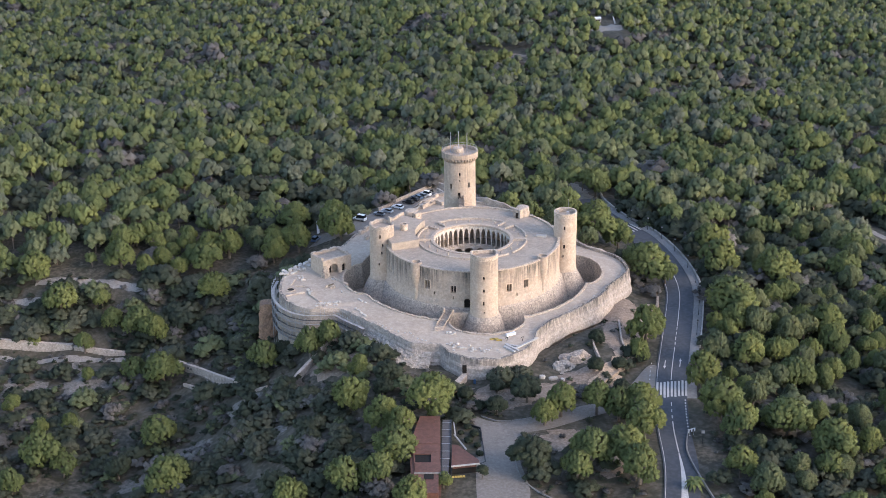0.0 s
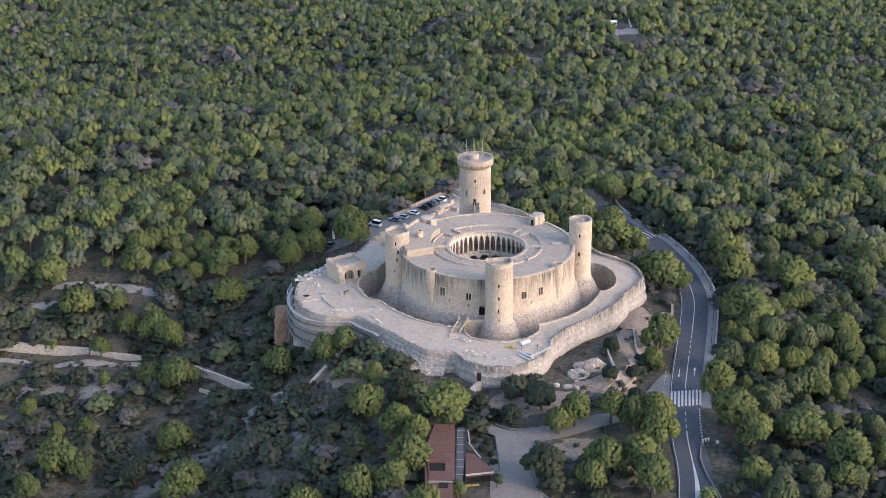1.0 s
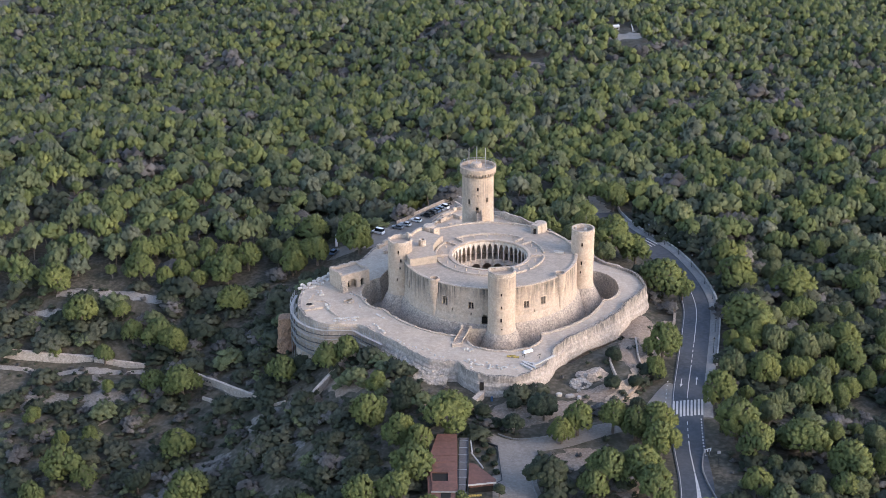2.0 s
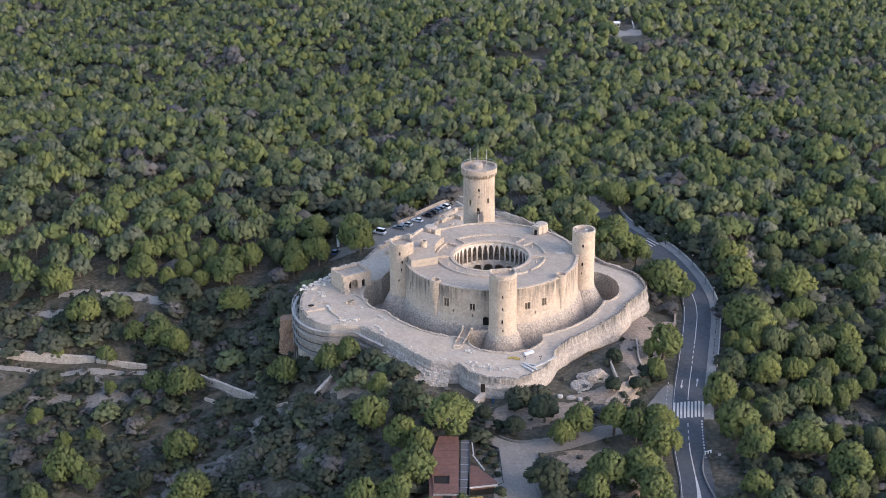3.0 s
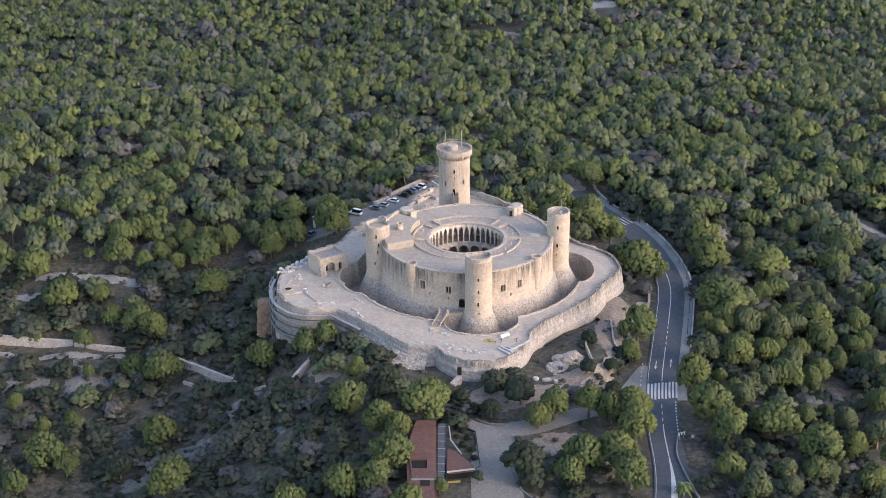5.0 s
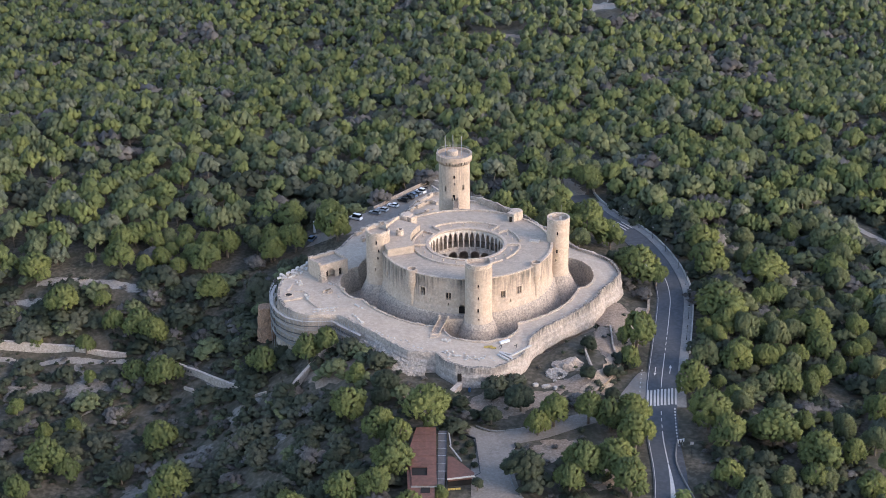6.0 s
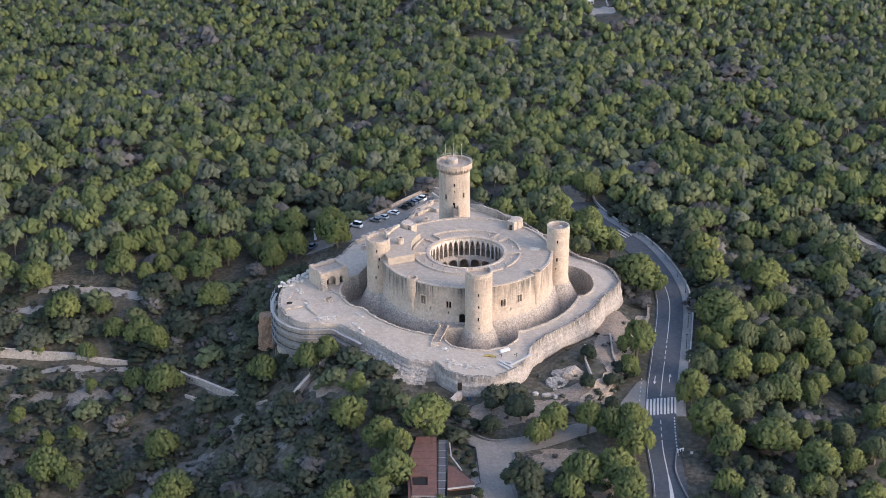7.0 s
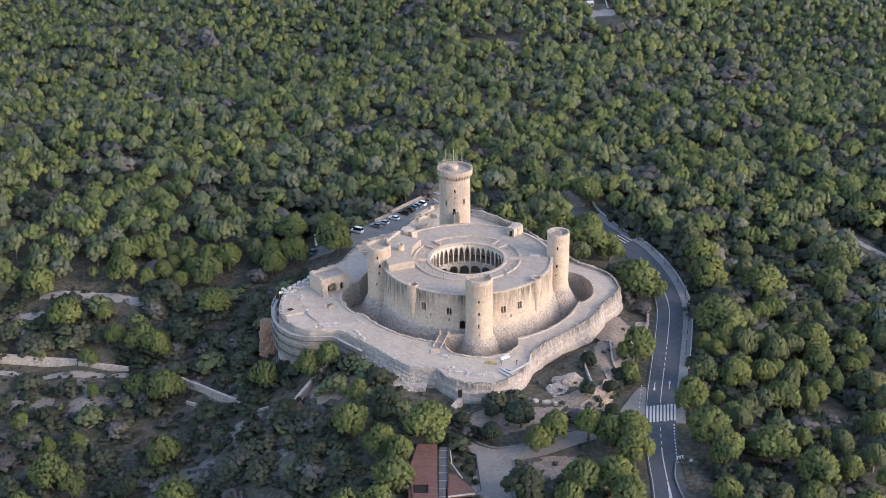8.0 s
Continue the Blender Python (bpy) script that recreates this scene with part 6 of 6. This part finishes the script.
EAST = [(77.1, 36.9, 5.6), (77.0, 18.6, 6.1), (75.9, -14.3, 7.7), (94.6, 16.5, 7.1), (93.8, -0.2, 4.3), (73.6, -47.5, 4.5), (59.9, -61.4, 4.7), (61.8, -78.7, 6.2), (64.8, -90.3, 4.9), (85.7, -22.4, 2.9), (85.5, -55.3, 5.1), (77.0, -86.4, 6.3), (86.4, -96.4, 5.6), (94.7, -94.2, 3.5), (62.0, -107.3, 3.9),
        (101.9, -19.5, 5.4), (101.0, -31.4, 4.7), (115.1, -17.3, 3.5), (93.5, -36.8, 3.3), (93.1, -53.1, 3.5), (103.4, -42.2, 3.0), (108.0, -68.4, 3.7), (95.6, -109.2, 3.7), (116.9, 22.8, 5.3), (124.6, 40.0, 5.5), (127.4, 3.4, 3.7)]
NORTH = [(41.5, 57.0, 5.4), (53.6, 13.5, 7.4), (59.3, 10.5, 3.5), (40.2, 40.3, 7.2), (47.6, 39.4, 5.4), (-57.5, 43.0, 4.4), (-43.0, 40.6, 4.6), (-64.5, 40.3, 4.2), (-60.8, 60.3, 5.8), (32.0, 60.0, 5.0), (44.9, 98.0, 5.7)]
OAK = [(-22.9, -67.7, 3.3), (-21.7, -62.9, 4.5), (13.6, -106.0, 6.0), (14.1, -71.0, 4.9), (6.6, -66.1, 2.6), (6.3, -77.0, 3.4), (32.6, -55.6, 2.7), (39.1, -52.6, 2.4), (34.4, -39.3, 2.7), (38.5, -64.3, 2.6), (-54.2, -27.0, 3.4), (-1.6, -68.5, 2.5), (-94.1, -66.0, 4.4), (-63.5, -80.0, 2.4), (1.9, -74.4, 2.0), (-33.4, -92.2, 2.8), (-41.7, -86.5, 2.6)]
taken = []
for x, y, r in WEST + SOUTH + EAST + NORTH:
    tree(x, y, r * 1.04)
    taken.append((x, y, r))
for x, y, r in OAK:
    tree(x, y, r * 1.08, "oak")
    taken.append((x, y, r))

BANK = [(40, -6), (53, 6), (55, -8), (47, -36), (39, -54), (28, -64), (12, -62), (16, -46), (30, -28)]
THICKET = [(86, -58), (97, -50), (114, -56), (112, -76), (92, -76)]
YARD = [(-50, -50), (-38, -31), (-27, -37), (-25, -50), (-34, -58)]
OPEN_LAND = [(-180, 20), (-150, 34), (-72, 36), (-52, 30), (-36, 20), (0, 0), (54, 12), (57, -10), (50, -30), (66, -60), (64, -124), (-20, -140), (-180, -140)]


def free(x, y, clear):
    """Where no built thing stands."""
    ok = ~inside(PARKING, x, y) & ~inside(PLAZA, x, y)
    ok &= distance_to(PARKING + PARKING[:1], x, y) > clear
    ok &= distance_to(PLAZA + PLAZA[:1], x, y) > clear
    ok &= distance_to(ROAD_LINE, x, y) > 7.8 + clear
    ok &= ~((x > -17) & (x < 4) & (y < -82))
    ok &= ~inside([(80, 470), (95, 470), (98, 520), (94, 550), (74, 552), (76, 515)], x, y) & ~inside([(-4, 408), (30, 404), (38, 444), (-4, 446)], x, y)
    ok &= distance_to([(137, 80), (138, 60), (146, 40)], x, y) > 6.0
    ok &= distance_to([(96, 24), (113, 26)], x, y) > 5.5
    ok &= distance_to([(-52, 36), (-52, 57)], x, y) > 4.5
    ang = np.degrees(np.arctan2(y, x))
    ok &= np.hypot(x, y) > outer_r(ang) + 3.0 + clear
    return ok


def apart(x, y, others, gap):
    ok = np.ones(len(x), bool)
    for ox, oy, r in others:
        ok &= np.hypot(x - ox, y - oy) > r * gap
    return ok


STEP = 7.0
fx, fy = np.meshgrid(np.arange(-430, 440, STEP), np.arange(-136, 990, STEP))
fx, fy = fx.ravel() + rng.uniform(-3.0, 3.0, fx.size), fy.ravel() + rng.uniform(-3.0, 3.0, fy.size)
ok = (np.abs(fx + 10) < (fy + 392) * 0.335 + 18) & (fy < 790 + 0.5 * np.abs(fx)) & free(fx, fy, 2.2) & ~inside(OPEN_LAND, fx, fy) & apart(fx, fy, taken, 1.15)
fx, fy = fx[ok], fy[ok]
gaps = np.array([noise.noise((x * 0.018, y * 0.018, 2.0)) for x, y in zip(fx, fy)]) + 0.10 * smooth_step(-20, -90, fx) * smooth_step(80, 200, fy)
thin = rng.random(len(fx)) < np.where(gaps > 0.32, 0.78, np.where(gaps > 0.18, 0.5, 0.08)) + 0.8 * inside(THICKET, fx, fy)
bare_x, bare_y = fx[thin], fy[thin]
fx, fy = fx[~thin], fy[~thin]
fz = ground_z(fx, fy)
singles = sorted(np.nonzero((fy < 60) & (fx > -120) & (fx < 125))[0], key=lambda i: fy[i])[:300 - len(taken) + len(OAK)]
single = set(int(i) for i in singles)
wood, dull, olive = [], [], []
for i, (x, y, z) in enumerate(zip(fx, fy, fz)):
    r = rng.uniform(3.6, 5.2) if rng.random() < 0.65 else rng.uniform(2.4, 3.5)
    if i in single:
        roadside = x > 56 and y < 60
        if not (roadside and rng.random() < 0.24):
            tree(x, y, r * (0.84 if roadside else 1.0), "dull pine" if rng.random() < (0.65 if roadside else 0.4) else "pine")
        continue
    tpl = MID if y < 170 else FAR if y < 400 else DISTANT
    drift = noise.noise((x * 0.02, y * 0.02, 5.0)) * 0.22
    pick = rng.random() + drift
    (olive if pick < 0.16 else dull if pick < 0.50 else wood).append(placed(tpl[rng.integers(len(tpl))], x, y, z + r * rng.uniform(-0.1, 0.6), r, r * rng.uniform(1.45, 2.0), rng.uniform(0, 6.28)))
stems = Shape()
for i, (x, y, z) in enumerate(zip(fx, fy, fz)):
    if y < 260 and i not in single and abs(x) < 200:
        lx, ly = 0.9 * math.sin(i * 1.7), 0.9 * math.cos(i * 2.3)
        stems.add([(x + 0.24 * math.cos(a), y + 0.24 * math.sin(a), z - 0.2) for a in (0, 2.09, 4.19)] + [(x + lx + 0.12 * math.cos(a), y + ly + 0.12 * math.sin(a), z + 5.5) for a in (0, 2.09, 4.19)],
                  [(0, 1, 4, 3), (1, 2, 5, 4), (2, 0, 3, 5)])
tagged(part("pine_stems", stems, BARK), "grey-brown leaning pine trunks under the woods' crowns", "trunks", kind="stuff")
tagged(new("pine_wood", joined("pine_wood", wood, PINE)), "dense bright green Aleppo pine woods covering the hillside", "woods", kind="stuff")
tagged(new("pine_wood", joined("pine_wood", dull, DULL_PINE)), "duller bluish green pines mixed through the hillside woods", "woods", kind="stuff")
tagged(new("olive_wood", joined("olive_wood", olive, OLIVE)), "greyish green wild olives scattered through the pine woods", "woods", kind="stuff")

# scrub: dense on the open slope, thin under the pines
sx, sy = rng.uniform(-180, 66, 3300), rng.uniform(-135, 42, 3300)
dens = np.array([noise.noise((x * 0.05, y * 0.05, 9.0)) for x, y in zip(sx, sy)])
walls_off = distance_to([(-170, -2), (-106, -4)], sx, sy) > 5.0
ok = inside(OPEN_LAND, sx, sy) & free(sx, sy, 0.6) & (dens + rng.normal(0, 0.18, len(sx)) > -0.30) & walls_off & (np.abs(sx + 10) < (sy + 392) * 0.335 + 12)
for line in ([(-156, 21), (-133, 21)], [(-142, 29), (-123, 31), (-109, 27), (-92, 31)], [(-92, -10), (-65, -37)], [(-48, -48), (-38, -31)], [(-140, -5), (-136, -28)], [(-121, -6), (-116, -18), (-130, -24)]):
    ok &= distance_to(line, sx, sy) > rng.uniform(0.6, 2.4, len(sx))
for cx, cy, far in ((27, -49.5, 7.5), (40, -32, 6), (39, -22, 5), (44, -12, 4), (21.5, -57.8, 3.5), (-62, -46, 6), (-77, -58, 8), (-88, -70, 7), (-133, -19.5, 6), (-114, -20, 6), (24, -88, 9), (33, -97, 6)):
    ok &= (np.hypot(sx - cx, sy - cy) > far) | (rng.random(len(sx)) < 0.22)
ok &= (sx < -26) | (sy > -52) | (rng.random(len(sx)) < 0.35)
ok &= ~inside(BANK, sx, sy) | (rng.random(len(sx)) < 0.10)
ok &= ~inside(YARD, sx, sy) | (rng.random(len(sx)) < 0.25)
sx, sy = sx[ok], sy[ok]
bushes, dry, shrubs = [], [], []
ux, uy = rng.uniform(56, 175, 2100), rng.uniform(-130, 150, 2100)
ok = free(ux, uy, 0.9) & ~inside(OPEN_LAND, ux, uy) & (np.abs(ux + 10) < (uy + 392) * 0.335 + 12)
ux, uy = ux[ok], uy[ok]
bx, by = np.concatenate([sx, ux, bare_x]), np.concatenate([sy, uy, bare_y])
for x, y, gz, big in zip(bx, by, ground_z(bx, by), [1.0] * (len(sx) + len(ux)) + [1.25] * len(bare_x)):
    r = (rng.uniform(1.3, 3.0) if rng.random() < 0.7 else rng.uniform(3.0, 4.8)) * big * (1.35 if y > -12 else 1.0)
    pick = rng.random()
    (dry if pick < (0.35 if big > 1 else 0.09) else shrubs if pick > 0.86 else bushes).append(placed(BIG_BUSH[rng.integers(8)] if r > 3.4 and y < 120 else BUSH[rng.integers(10)], x, y, gz - 0.25 * r, r, r * rng.uniform(0.8, 1.4), rng.uniform(0, 6.28)))
tx, ty = rng.uniform(-180, 60, 2300), rng.uniform(-135, 40, 2300)
ok = inside(OPEN_LAND, tx, ty) & free(tx, ty, 0.3) & (np.abs(tx + 10) < (ty + 392) * 0.335 + 12)
ok &= ~inside(BANK, tx, ty) | (rng.random(len(tx)) < 0.5)
tx, ty = tx[ok], ty[ok]
for x, y, gz in zip(tx, ty, ground_z(tx, ty)):
    r = rng.uniform(0.45, 1.1)
    (dry if rng.random() < 0.25 else bushes).append(placed(TUSSOCK[rng.integers(8)], x, y, gz - 0.1 * r, r, r * rng.uniform(0.8, 1.3), rng.uniform(0, 6.28)))
tagged(new("scrub", joined("scrub", bushes, SCRUB)), "dark grey-green Mediterranean scrub on the stony slope", "scrub", kind="stuff")
tagged(new("tall_shrubs", joined("tall_shrubs", shrubs, DULL_PINE)), "grey-green taller shrubs and young pines in the scrub", "shrubs", kind="stuff")
tagged(new("dry_brush", joined("dry_brush", dry, DRY)), "pale grey leafless brush scattered among the scrub", "scrub", kind="stuff")

# small garden tree, bed planting and the palm on the island
garden = thing("garden_tree", "small round garden tree in a pavement ring", "tree", at=(2.6, -108.4, 1.9))
w = part("trunk", TRUNKS[0], None, garden)
w.matrix_local = Matrix.Diagonal((3.2, 3.2, 3.2, 1))
c = part("crown", OAKS[1], None, garden)
c.matrix_local = pose(0, 0, 1.6) @ Matrix.Diagonal((1.9, 1.9, 2.2, 1))
part("planting_ring", Shape().lathe([(0.75, 0.0), (0.75, 0.25), (0.95, 0.25), (0.95, 0.0)], 16), DARK_STEEL, garden)
for x, y, r in ((-1.0, -84.5, 1.3), (0.6, -88.0, 1.5), (-0.8, -91.5, 1.4), (1.4, -93.5, 1.2), (1.9, -97.5, 1.2), (-2.6, -87.5, 1.0)):
    b = thing("garden_shrub", "dark clipped shrub in the planted bed", "shrub", "shrubs in the bed", at=(x, y, float(ground_z(x, y))))
    c = part("crown", OAKS[0], None, b)
    c.matrix_local = Matrix.Diagonal((r, r, r * 1.1, 1))
palm = thing("palm_tree", "fan palm with drooping fronds on the road island", "tree", at=(50.6, -112.6, float(road_z(-112))))
part("trunk", Shape().lathe([(0.35, -0.3), (0.25, 1.0), (0.28, 2.4), (0, 2.6)], 10), BARK, palm)
for k in range(22):
    a, up = k * 2.39996, 0.9 - 0.06 * k
    s = Shape()
    for j in range(6):
        t = j / 5
        out, zz = 2.4 * t, 2.4 + up * 2.2 * t - 2.2 * t * t
        wide = 0.42 * math.sin(math.pi * (0.12 + 0.85 * t))
        s.v += [(out * math.cos(a) - wide * math.sin(a), out * math.sin(a) + wide * math.cos(a), zz), (out * math.cos(a) + wide * math.sin(a), out * math.sin(a) - wide * math.cos(a), zz - 0.05)]
    s.f = [(2 * j, 2 * j + 1, 2 * j + 3, 2 * j + 2) for j in range(5)]
    part("frond", s, PINE, palm)
